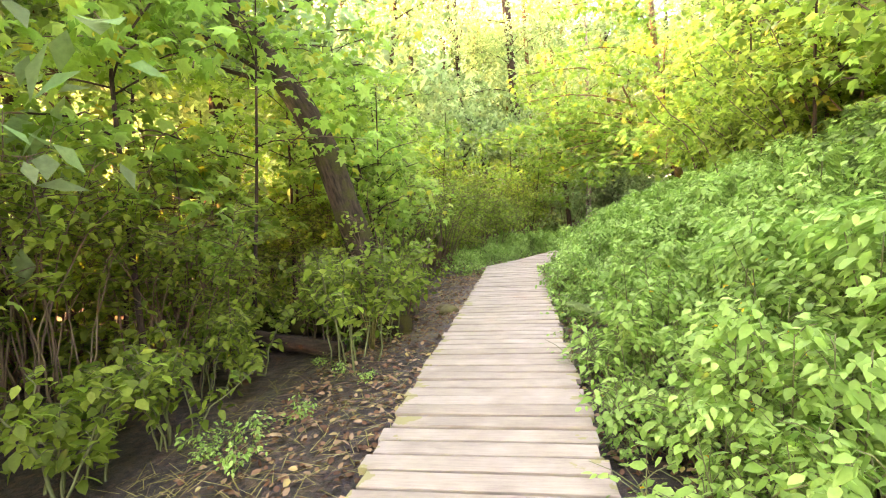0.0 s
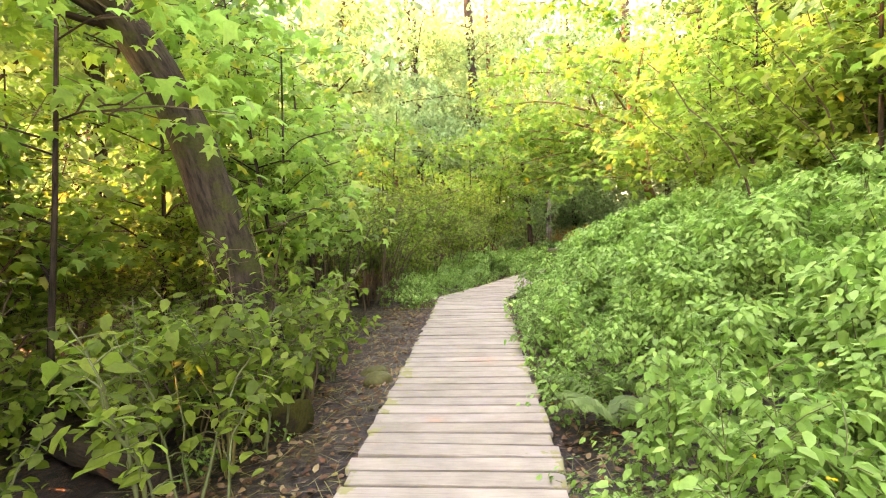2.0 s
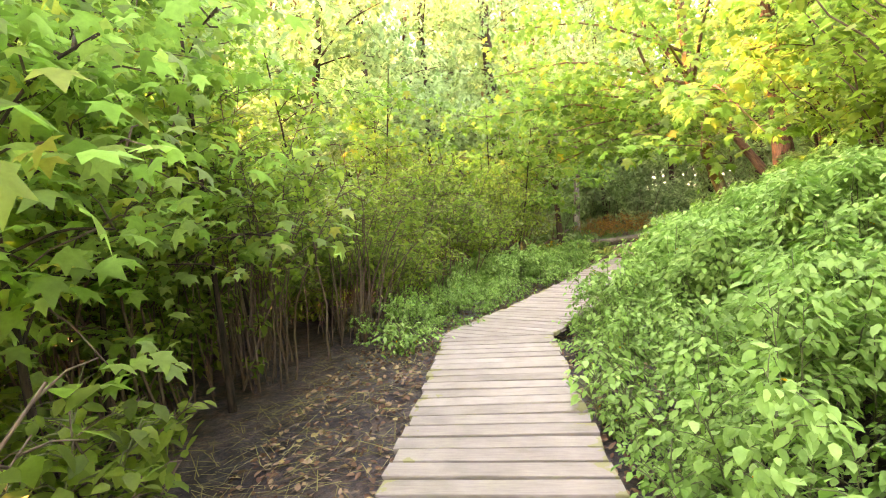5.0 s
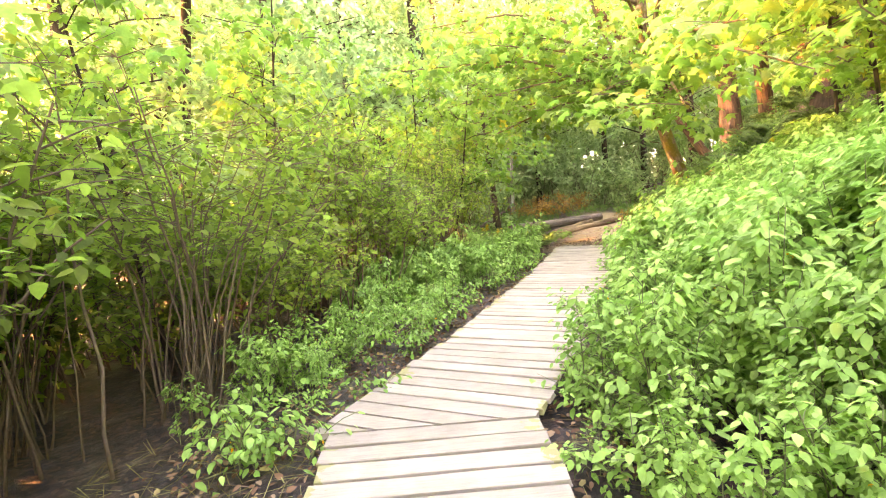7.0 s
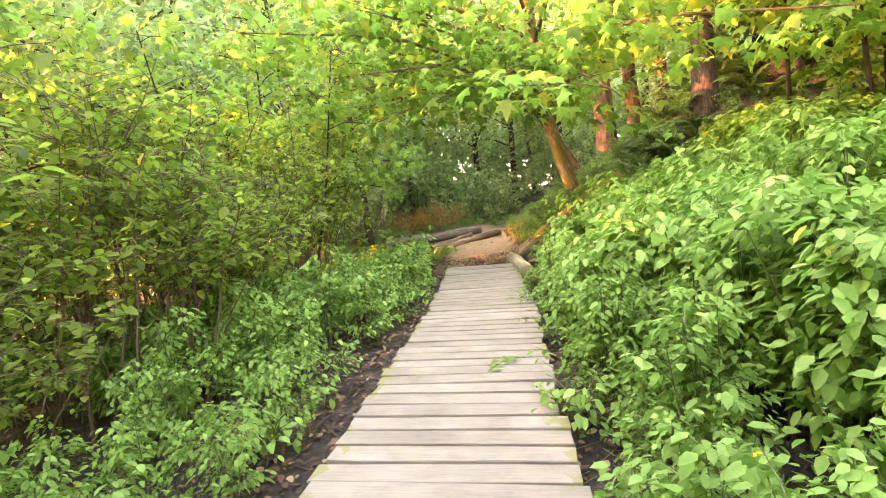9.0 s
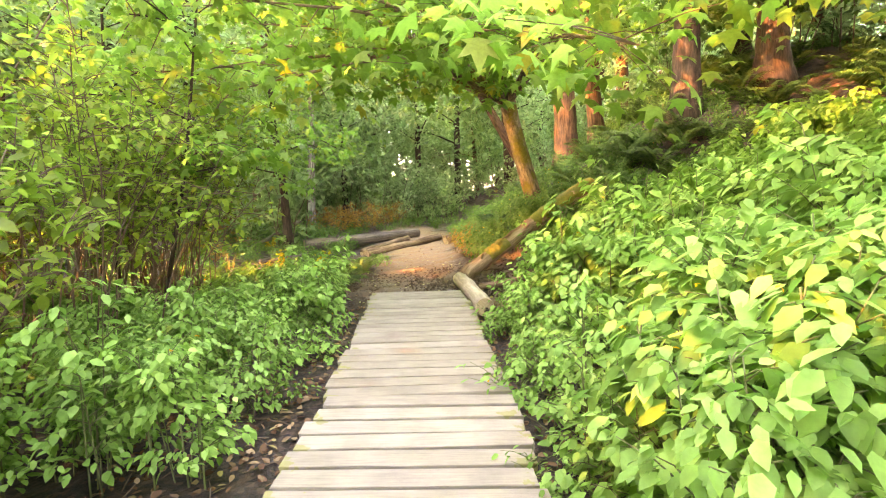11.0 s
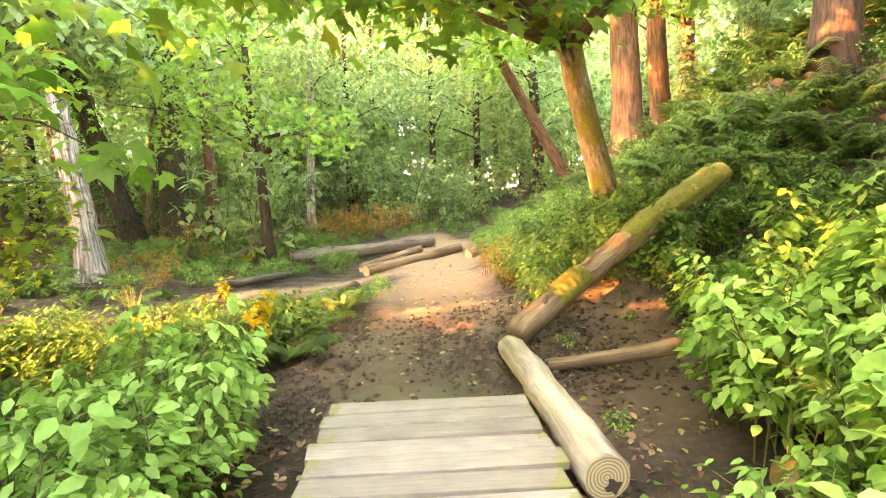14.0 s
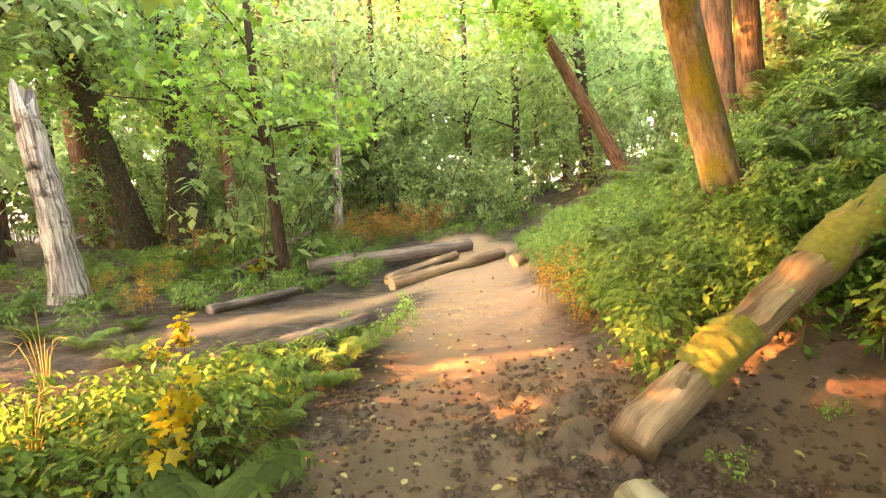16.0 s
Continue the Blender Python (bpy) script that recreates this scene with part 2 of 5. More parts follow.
# ---------- mesh helpers ----------
def mesh_np(name, verts, faces, material, smooth=True, uv=None):
    """faces: list of integer arrays (n, k), one for each number of corners."""
    me = bpy.data.meshes.new(name)
    verts = np.asarray(verts, dtype=np.float32).reshape(-1, 3)
    me.vertices.add(len(verts))
    me.vertices.foreach_set("co", verts.ravel())
    faces = [np.asarray(f, dtype=np.int32) for f in faces if len(f)]
    flat = np.concatenate([f.ravel() for f in faces])
    sizes = np.concatenate([np.full(len(f), f.shape[1], dtype=np.int32) for f in faces])
    starts = np.concatenate([[0], np.cumsum(sizes)[:-1]]).astype(np.int32)
    me.loops.add(len(flat))
    me.loops.foreach_set("vertex_index", flat)
    me.polygons.add(len(sizes))
    me.polygons.foreach_set("loop_start", starts)
    me.polygons.foreach_set("loop_total", sizes)
    me.polygons.foreach_set("use_smooth", np.full(len(sizes), smooth, dtype=bool))
    if uv is not None:
        layer = me.uv_layers.new(name="uv")
        layer.data.foreach_set("uv", np.asarray(uv, dtype=np.float32)[flat].ravel())
    me.update(calc_edges=True)
    me.validate()
    me.materials.append(material)
    return me


def put(name, me, parent=None, label=""):
    ob = new(name, me)
    if parent is not None:
        ob.parent = parent
    return tagged(ob, label)


def part(name, bm, material, parent, label=""):
    me = bpy.data.meshes.new(name)
    bm.to_mesh(me)
    bm.free()
    me.materials.append(material)
    return put(name, me, parent, label)


def thing(name, m, label, category, group="", kind=""):
    ob = new(name)
    ob.matrix_basis = m
    return tagged(ob, label, category, group, kind)


LEAF = {
    "ovate": (np.array([(0, 0, 0), (0.5, 0, -0.03), (1, 0, -0.14), (0.28, 0.29, 0.04), (0.68, 0.23, 0.0), (0.28, -0.29, 0.04), (0.68, -0.23, 0.0)]),
              [np.array([(0, 1, 4, 3), (0, 5, 6, 1)]), np.array([(1, 2, 4), (1, 6, 2)])]),
    "diamond": (np.array([(0, 0, 0), (0.45, 0.27, 0.04), (1, 0, -0.1), (0.45, -0.27, 0.04)]), [np.array([(0, 2, 1), (0, 3, 2)])]),
    "round": (np.array([(0, 0, 0), (0.25, 0.27, 0.04), (0.68, 0.22, 0.0), (1, 0, -0.12), (0.68, -0.22, 0.0), (0.25, -0.27, 0.04)]), [np.array([(0, 2, 1), (0, 3, 2), (0, 4, 3), (0, 5, 4)])]),
    "maple": (np.array([(0, 0, 0), (0.02, 0.42, -0.08), (0.25, 0.28, 0.02), (0.62, 0.52, -0.1), (0.60, 0.2, 0.03), (1.05, 0, -0.16),
                        (0.60, -0.2, 0.03), (0.62, -0.52, -0.1), (0.25, -0.28, 0.02), (0.02, -0.42, -0.08), (0.36, 0, 0.05)]),
              [np.array([(10, i + 1, i) for i in range(0, 9)] + [(10, 0, 9)])]),
    "narrow": (np.array([(0, 0, 0), (0.5, 0.1, 0.03), (1, 0, -0.2), (0.5, -0.1, 0.03)]), [np.array([(0, 2, 1), (0, 3, 2)])]),
}


def leaf_arrays(shape, pos, az, pitch, roll, size):
    """Vertices and faces of many leaves: heading, droop and roll in radians, length in metres."""
    tv, tf = LEAF[shape]
    n = len(pos)
    ca, sa, cp, sp = np.cos(az), np.sin(az), np.cos(pitch), np.sin(pitch)
    d = np.stack([ca * cp, sa * cp, -sp], 1)
    b0 = np.stack([-sa, ca, np.zeros(n)], 1)
    n0 = np.cross(d, b0)
    cr, sr = np.cos(roll)[:, None], np.sin(roll)[:, None]
    b, nn = b0 * cr + n0 * sr, n0 * cr - b0 * sr
    v = pos[:, None, :] + size[:, None, None] * (tv[None, :, 0:1] * d[:, None] + tv[None, :, 1:2] * b[:, None] + tv[None, :, 2:3] * nn[:, None])
    off = (np.arange(n) * len(tv))[:, None, None]
    return v.reshape(-1, 3), [(f[None] + off).reshape(-1, f.shape[1]) for f in tf]


def leaf_mesh(name, material, shape, pos, size, rng, droop=0.3, spread=0.35, az=None):
    n = len(pos)
    az = rng.uniform(0, 2 * np.pi, n) if az is None else az
    v, f = leaf_arrays(shape, np.asarray(pos), az, rng.normal(droop, spread, n), rng.normal(0, spread, n), np.broadcast_to(size, (n,)) * rng.uniform(0.6, 1.25, n))
    return mesh_np(name, v, f, material)


def tube_arrays(pts, radii, sides=8, wobble=0.0, rng=None, caps=True):
    pts, radii = np.asarray(pts, float), np.asarray(radii, float)
    k = len(pts)
    tan = np.gradient(pts, axis=0)
    tan /= np.linalg.norm(tan, axis=1)[:, None] + 1e-9
    ref = np.array([0, 0, 1.0]) if abs(tan[:, 2]).mean() < 0.8 else np.array([1.0, 0, 0])
    u = np.cross(tan, ref)
    u /= np.linalg.norm(u, axis=1)[:, None] + 1e-9
    w = np.cross(tan, u)
    a = np.linspace(0, 2 * np.pi, sides, endpoint=False)
    rr = radii[:, None] * (1 + (wobble * rng.normal(0, 1, (k, sides)) if wobble else 0))
    v = pts[:, None] + rr[..., None] * (np.cos(a)[None, :, None] * u[:, None] + np.sin(a)[None, :, None] * w[:, None])
    length = np.concatenate([[0], np.cumsum(np.linalg.norm(np.diff(pts, axis=0), axis=1))])
    uv = np.stack(np.broadcast_arrays(a[None] * radii.max(), length[:, None]), -1).reshape(-1, 2)
    i, j = np.meshgrid(np.arange(k - 1), np.arange(sides), indexing="ij")
    q = np.stack([i * sides + j, i * sides + (j + 1) % sides, (i + 1) * sides + (j + 1) % sides, (i + 1) * sides + j], -1).reshape(-1, 4)
    v, tris = v.reshape(-1, 3), []
    if caps:
        base = len(v)
        v = np.concatenate([v, pts[:1], pts[-1:]])
        uv = np.concatenate([uv, [(0, 0), (0, length[-1])]])
        tris = [(base, (jj + 1) % sides, jj) for jj in range(sides)] + [(base + 1, (k - 1) * sides + jj, (k - 1) * sides + (jj + 1) % sides) for jj in range(sides)]
    return v, q, np.array(tris, dtype=np.int32).reshape(-1, 3), uv


def tubes_mesh(name, material, lines, sides=5, wobble=0.0, rng=None):
    """Many tubes in one mesh; lines: (points, radii)."""
    vs, qs, ts, us, off = [], [], [], [], 0
    for pts, radii in lines:
        v, q, t, uv = tube_arrays(pts, radii, sides, wobble, rng)
        vs.append(v), qs.append(q + off), ts.append(t + off), us.append(uv)
        off += len(v)
    return mesh_np(name, np.concatenate(vs), [np.concatenate(qs), np.concatenate(ts)], material, True, np.concatenate(us))


def smooth_line(points, n):
    """A rounded line of n points through a few given ones."""
    p = np.asarray(points, float)
    t, s = np.linspace(0, 1, len(p)), np.linspace(0, 1, n)
    out = np.stack([np.interp(s, t, p[:, i]) for i in range(3)], 1)
    for _ in range(max(1, n // (2 * len(p)))):
        out[1:-1] = (out[:-2] + 2 * out[1:-1] + out[2:]) / 4
    return out


# ---------- the lie of the land ----------
DECK = [(0, -6), (0.03, 12.5), (0.85, 14.1), (1.61, 15.8), (2.35, 17.43), (3.33, 19.9), (3.83, 21.3)]
TRAIL_Y = np.array([-60, -6, 12.5, 14.1, 15.8, 17.43, 19.9, 21.3, 24, 27, 31, 36, 44, 70, 200])
TRAIL_X = np.array([-2, 0, 0.03, 0.85, 1.61, 2.35, 3.33, 3.83, 4.8, 6.0, 7.7, 9.4, 10.5, 12, 20])
WIDTH = 1.3


def path_x(y):
    return np.interp(y, TRAIL_Y, TRAIL_X)


def soft(v):
    return np.log1p(np.exp(np.clip(v * 3, -30, 30))) / 3


def ground_z(x, y):
    """Height of the ground: flat and wet to the left, a wooded bank rising to the right, a hollow past the boardwalk."""
    x, y = np.asarray(x, float), np.asarray(y, float)
    s = x - path_x(y)
    toe = np.interp(y, [-10, 19.4, 20.7, 21.8, 22.6, 23, 27, 40], [1.7, 1.7, 2.5, 2.5, 1.6, 1.35, 1.1, 2.5])
    slope = np.interp(y, [-10, 10, 20, 26, 40, 60], [0.46, 0.46, 0.5, 0.64, 0.4, 0.2])
    z = -0.2 + slope * soft(s - toe) * (1 - 0.35 * np.clip((s - 9) / 30, 0, 1))
    z = np.minimum(z, 9 + 0.05 * s)
    z = z - 0.10 * np.clip(-s - 1, 0, 1.5)
    z = z - 0.40 * np.exp(-(((x - 5.0) / 4.0) ** 2 + ((y - 32.0) / 5.0) ** 2))
    z = z + 0.035 * np.sin(x * 1.9 + 1.3 * np.sin(y * 0.8)) * np.sin(y * 1.45 + 0.7) + 0.02 * np.sin(x * 4.3 + y * 2.1) * np.sin(y * 5.1 - x * 1.7)
    return z


def gz(x, y):
    return float(ground_z(x, y))


def steps(*spans):
    out = [np.arange(a, b, s) for a, b, s in spans]
    return np.concatenate(out + [[spans[-1][1]]])


def build_ground():
    xs = steps((-600, -100, 100), (-100, -20, 10), (-20, -5, 0.8), (-5, 2.4, 0.22), (2.4, 8.2, 0.075), (8.2, 14, 0.3), (14, 30, 1.0), (30, 100, 10), (100, 600, 100))
    ys = steps((-600, -100, 100), (-100, -10, 8), (-10, 20.5, 0.22), (20.5, 28, 0.075), (28, 38, 0.25), (38, 60, 1.0), (60, 120, 10), (120, 700, 100))
    x, y = np.meshgrid(xs, ys, indexing="ij")
    z = ground_z(x, y)
    s = x - path_x(y)
    on = np.clip((y - 20.6) / 1.0, 0, 1) * np.clip((1.35 - np.abs(s - 0.1) + 0.3 * np.sin(y * 1.7)) / 0.5, 0, 1) * np.clip((42 - y) / 5, 0, 1)
    side = np.clip((0.75 - np.abs((y - 29.3) - 0.55 * (x - 4.0))) / 0.5, 0, 1) * np.clip((x - 1.6) / 0.5, 0, 1) * np.clip((7.5 - x) / 1, 0, 1)
    side2 = np.clip((y - 20) / 0.8, 0, 1) * np.clip((24.0 - y) / 0.8, 0, 1) * np.clip((s - 0.4) / 0.4, 0, 1) * np.clip((3.0 - s) / 0.6, 0, 1)
    trail = np.clip(np.maximum(np.maximum(on, side), side2 * 0.75), 0, 1)
    rng = np.random.default_rng(3)
    rough = np.zeros_like(z)
    fine = (x > 2.3) & (x < 8.3) & (y > 20.4) & (y < 28.1)
    lump = np.clip(1 - np.hypot((x - 5.3) / 1.5, (y - 22.9) / 1.2), 0, 1) + np.clip(1 - np.hypot((x - 3.1) / 0.9, (y - 22.6) / 1.6), 0, 1)
    rough[fine] = (rng.normal(0, 1, z.shape)[fine]) * (0.006 + 0.045 * np.clip(lump[fine], 0, 1))
    z = z + rough * trail
    z = z - 0.07 * np.exp(-(((x - 4.2) / 0.9) ** 2 + ((y - 21.85) / 0.42) ** 2))
    v = np.stack([x, y, z], -1).reshape(-1, 3)
    nx, ny = len(xs), len(ys)
    i, j = np.meshgrid(np.arange(nx - 1), np.arange(ny - 1), indexing="ij")
    q = np.stack([i * ny + j, (i + 1) * ny + j, (i + 1) * ny + j + 1, i * ny + j + 1], -1).reshape(-1, 4)
    me = mesh_np("ground", v, [q], M_GROUND)
    a = me.attributes.new("trail", "FLOAT", "POINT")
    a.data.foreach_set("value", trail.ravel().astype(np.float32))
    dry = np.clip((y - 24.0) / 3.5, 0, 1)
    b = me.attributes.new("dry", "FLOAT", "POINT")
    b.data.foreach_set("value", dry.ravel().astype(np.float32))
    tagged(new("ground", me), "dark forest soil with brown leaf litter and a muddy trail", "ground", kind="structure")
    # puddle of brown water on the trail
    a = np.linspace(0, 2 * np.pi, 48, endpoint=False)
    r = 1 + 0.12 * np.sin(3 * a + 1) + 0.08 * np.sin(5 * a) + 0.05 * np.sin(11 * a + 2) + 0.03 * np.sin(17 * a)
    pv = np.stack([4.2 + 0.85 * r * np.cos(a), 21.86 + 0.42 * r * np.sin(a), np.full(48, gz(4.15, 21.88) - 0.035)], 1)
    tagged(new("puddle", mesh_np("puddle", pv, [np.arange(48)[None]], M_WATER)), "shallow puddle of brown muddy water on the trail", "puddle", kind="structure")


build_ground()


# ---------- boardwalk ----------
def plank_mesh(name, width, depth, thick, rng):
    """A worn plank: bevelled long edges, slightly uneven ends, a sagging middle."""
    nx = 5
    prof = [(-0.5, -0.5), (0.5, -0.5), (0.5, 0.40), (0.47, 0.5), (-0.47, 0.5), (-0.5, 0.40)]
    v = []
    for i in range(nx):
        u = -0.5 + i / (nx - 1)
        for py, pz in prof:
            end = (abs(u) == 0.5) * rng.uniform(-0.012, 0.012)
            v.append((u * width + end, py * depth + rng.normal(0, 0.0012), pz * thick - thick / 2 + rng.normal(0, 0.0012)))
    k = len(prof)
    quads = [(i * k + j, (i + 1) * k + j, (i + 1) * k + (j + 1) % k, i * k + (j + 1) % k) for i in range(nx - 1) for j in range(k)]
    me = mesh_np(name, v, [np.array(quads), np.array([tuple(range(k)), tuple((nx - 1) * k + j for j in reversed(range(k)))])], M_PLANK, False)
    return me


def build_boardwalk():
    rng = np.random.default_rng(11)
    walk_ob = thing("boardwalk", pose(0, 0, 0), "weathered grey timber boardwalk of cross planks, mossy at the edges", "boardwalk", kind="structure")
    pitch = 0.183
    kinds = [plank_mesh("plank", WIDTH + rng.uniform(-0.02, 0.03), 0.155, 0.042, rng) for _ in range(8)]

    def lay(x, y, heading):
        ob = put("plank", kinds[rng.integers(8)], walk_ob)
        ob.matrix_basis = pose(x + rng.normal(0, 0.008), y, rng.normal(0, 0.0025), rng.normal(0, 0.35), rng.normal(0, 0.25), -heading + rng.normal(0, 0.35))

    y = -5.9
    while y < 12.36:
        lay(0.015, y, 0.0)
        y += pitch
    # the second run starts against the square end of the first: its first planks are cut to that line
    heading, end_y = 26.5, y - pitch + 0.080 + 0.022
    line = np.array([(0.03 - 0.9 * math.sin(radians(heading)), 12.5 - 0.9 * math.cos(radians(heading))), (0.03, 12.5), *DECK[2:]], float)
    seg = np.concatenate([[0], np.cumsum(np.hypot(*np.diff(line, axis=0).T))])
    total, d = seg[-1], 0.10
    while d < total:
        px, py = np.interp(d, seg, line[:, 0]), np.interp(d, seg, line[:, 1])
        head = np.interp(d, [0, total * 0.45, total], [heading, 24.5, 16.0])
        c, s = math.cos(radians(head)), math.sin(radians(head))
        rect = [(px + u * c + v * s, py - u * s + v * c) for u, v in ((-0.65, -0.080), (0.65, -0.080), (0.65, 0.080), (-0.65, 0.080))]
        if min(q for _, q in rect) > end_y:
            lay(px, py, head)
        elif max(q for _, q in rect) > end_y + 0.02:
            cut = []
            for (x0, y0), (x1, y1) in zip(rect, rect[1:] + rect[:1]):
                if y0 >= end_y:
                    cut.append((x0, y0))
                if (y0 >= end_y) != (y1 >= end_y):
                    f = (end_y - y0) / (y1 - y0)
                    cut.append((x0 + f * (x1 - x0), end_y))
            mx, my = sum(q[0] for q in cut) / len(cut), sum(q[1] for q in cut) / len(cut)
            bm = bmesh.new()
            top = [bm.verts.new((q[0] - mx, q[1] - my, 0.0)) for q in cut]
            low = [bm.verts.new((q[0] - mx, q[1] - my, -0.042)) for q in cut]
            bm.faces.new(top)
            bm.faces.new(low[::-1])
            for i in range(len(cut)):
                k = (i + 1) % len(cut)
                bm.faces.new((top[k], top[i], low[i], low[k]))
            ob = part("plank", bm, M_PLANK, walk_ob)
            ob.matrix_basis = pose(mx, my, -0.001)
        d += pitch
    # beams under the planks
    for off in (-0.45, 0.45):
        for run in ([(0, -5.9), (0.0, 12.5)], [(0.08, 12.75), *DECK[2:-1], (3.80, 21.2)]):
            for (x0, y0), (x1, y1) in zip(run, run[1:]):
                h = math.atan2(x1 - x0, y1 - y0)
                ln = math.hypot(x1 - x0, y1 - y0)
                bm = bmesh.new()
                bmesh.ops.create_cube(bm, size=1, matrix=Matrix.Translation(((x0 + x1) / 2 + off * math.cos(h), (y0 + y1) / 2 - off * math.sin(h), -0.12)) @ Matrix.Rotation(-h, 4, "Z") @ Matrix.Diagonal((0.09, ln, 0.145, 1)))
                part("beam", bm, M_BEAM, walk_ob, "dark damp supporting beam")


build_boardwalk()


# ---------- logs ----------
def log(name, a, b, r0, r1, material, label, cut=None, bend=0.0, sides=14, seed=0, stubs=0):
    """A lying log with uneven bark, a slight bend, sawn or broken ends and a few branch stubs."""
    rng = np.random.default_rng(seed)
    a, b = np.array(a, float), np.array(b, float)
    n = max(8, int(np.linalg.norm(b - a) / 0.12))
    t = np.linspace(0, 1, n)[:, None]
    side = np.cross(b - a, (0, 0, 1.0))
    side /= np.linalg.norm(side)
    pts = a + (b - a) * t + side * bend * np.sin(t * np.pi) + rng.normal(0, 0.006, (n, 3))
    rad = np.linspace(r0, r1, n) * (1 + 0.05 * np.sin(np.linspace(0, 9, n) + seed))
    root = thing(name, Matrix.Translation(a), label, "log")
    v, q, tr, uv = tube_arrays(pts - a, rad, sides, 0.05, rng)
    put("bark", mesh_np("bark", v, [q, tr], material, True, uv), root)
    if cut:
        for p, d, r in ((pts[0] - a, a - b, r0), (pts[-1] - a, b - a, r1)):
            d = d / np.linalg.norm(d)
            bm = bmesh.new()
            bmesh.ops.create_circle(bm, cap_ends=True, radius=r * 0.93, segments=18)
            bmesh.ops.transform(bm, verts=bm.verts, matrix=Matrix.Translation(Vector(p + d * 0.006)) @ Vector(d).to_track_quat("Z", "Y").to_matrix().to_4x4())
            part("sawn_end", bm, cut, root, "pale sawn end grain")
    for k in range(stubs):
        i = rng.integers(2, n - 2)
        d = side * rng.choice([-1, 1]) * 0.5 + np.array([0, 0, rng.uniform(0.5, 1)])
        put("branch_stub", tubes_mesh("branch_stub", material, [([pts[i] - a, pts[i] - a + d * rad[i] * 1.7], [rad[i] * 0.28, rad[i] * 0.18])], 7), root)
    return root


def on_ground(x, y, r):
    return (x, y, gz(x, y) + r * 0.8)


peeled = log("peeled_log", (4.30, 20.08, -0.05), (4.90, 22.08, -0.02), 0.125, 0.115, M_PALELOG, "pale peeled log with sawn ends beside the boardwalk's end", M_CUT, 0.02, seed=1)
# rotten hollow as a flat disc, the shade inside it put into the colour
hole = bmesh.new()
bmesh.ops.create_circle(hole, cap_ends=True, radius=0.04, segments=11)
for hv in hole.verts:
    hv.co *= 1 + 0.35 * math.sin(hv.index * 2.3)
end_dir = (Vector((4.30, 20.08, -0.05)) - Vector((4.90, 22.08, -0.02))).normalized()
bmesh.ops.transform(hole, verts=hole.verts, matrix=Matrix.Translation(end_dir * 0.012 + Vector((0.035, 0, -0.045))) @ end_dir.to_track_quat("Z", "Y").to_matrix().to_4x4())
part("rot_hole", hole, M_BEAM, peeled, "flat dark disc for the rotten hollow in the sawn end")
mossy = log("mossy_log", (5.28, 22.6, -0.08), (8.15, 22.6, 1.62), 0.135, 0.15, M_MOSSLOG, "leaning fallen log with yellow-green moss and bare brown bark", None, -0.1, seed=2, stubs=1)


def moss_sleeve(root, a, b, t0, t1, r, seed):
    """A ragged blanket of moss over the upper side of a log, from t0 to t1 of its length."""
    rng = np.random.default_rng(seed)
    a, b = np.array(a, float), np.array(b, float)
    side = np.cross(b - a, (0, 0, 1.0))
    side /= np.linalg.norm(side)
    top = np.cross(side, (b - a) / np.linalg.norm(b - a))
    n, k = 26, 17
    t = np.linspace(t0, t1, n)
    mid = (b - a) * t[:, None] + side * (-0.1) * np.sin(t * np.pi)[:, None]
    ang = np.linspace(-1.75, 1.75, k)
    edge = np.minimum(np.arange(n), np.arange(n)[::-1])[:, None] / 3.0
    lift = np.clip(np.minimum(edge, (1.75 - np.abs(ang))[None] * 2.2), 0, 1)
    rr = r * (0.97 + 0.13 * lift) + 0.012 * rng.normal(0, 1, (n, k)) * lift
    v = mid[:, None] + rr[..., None] * (np.cos(ang)[None, :, None] * top + np.sin(ang)[None, :, None] * side)
    v = v + rng.normal(0, 0.03, (n, 1, 1)) * (edge[..., None] < 0.2) * (b - a) / np.linalg.norm(b - a)
    i, j = np.meshgrid(np.arange(n - 1), np.arange(k - 1), indexing="ij")
    q = np.stack([i * k + j, (i + 1) * k + j, (i + 1) * k + j + 1, i * k + j + 1], -1).reshape(-1, 4)
    put("moss", mesh_np("moss", v.reshape(-1, 3), [q], M_MOSS), root, "yellow-green moss blanket")


moss_sleeve(mossy, (5.28, 22.6, -0.08), (8.15, 22.6, 1.62), 0.52, 1.0, 0.155, 1)
moss_sleeve(mossy, (5.28, 22.6, -0.08), (8.15, 22.6, 1.62), 0.18, 0.32, 0.148, 2)
log("thin_log", on_ground(5.15, 21.85, 0.06), on_ground(6.9, 20.75, 0.08), 0.055, 0.085, M_BROWNLOG, "thin bare brown log half sunk in mud", None, 0.05, seed=3)
log("half_buried_log", on_ground(2.4, 25.3, 0.14), on_ground(4.5, 26.75, 0.14), 0.17, 0.15, M_DEADLOG, "grey half-buried log along the trail", None, 0.05, seed=4)
log("brown_log", on_ground(5.75, 31.2, 0.16), on_ground(9.0, 32.3, 0.16), 0.17, 0.13, M_BROWNLOG, "long brown barkless log lying beside the trail", M_CUT, 0.05, seed=5)
log("split_log", on_ground(5.8, 31.9, 0.14), on_ground(8.0, 33.2, 0.14), 0.15, 0.12, M_BROWNLOG, "short brown split log beside the trail", M_CUT, 0.0, seed=6)
log("fallen_trunk", on_ground(4.1, 34.1, 0.24), on_ground(8.9, 34.4, 0.24), 0.25, 0.19, M_DEADLOG, "long dark grey fallen trunk across the hollow", M_CUT, 0.1, seed=7, stubs=2)
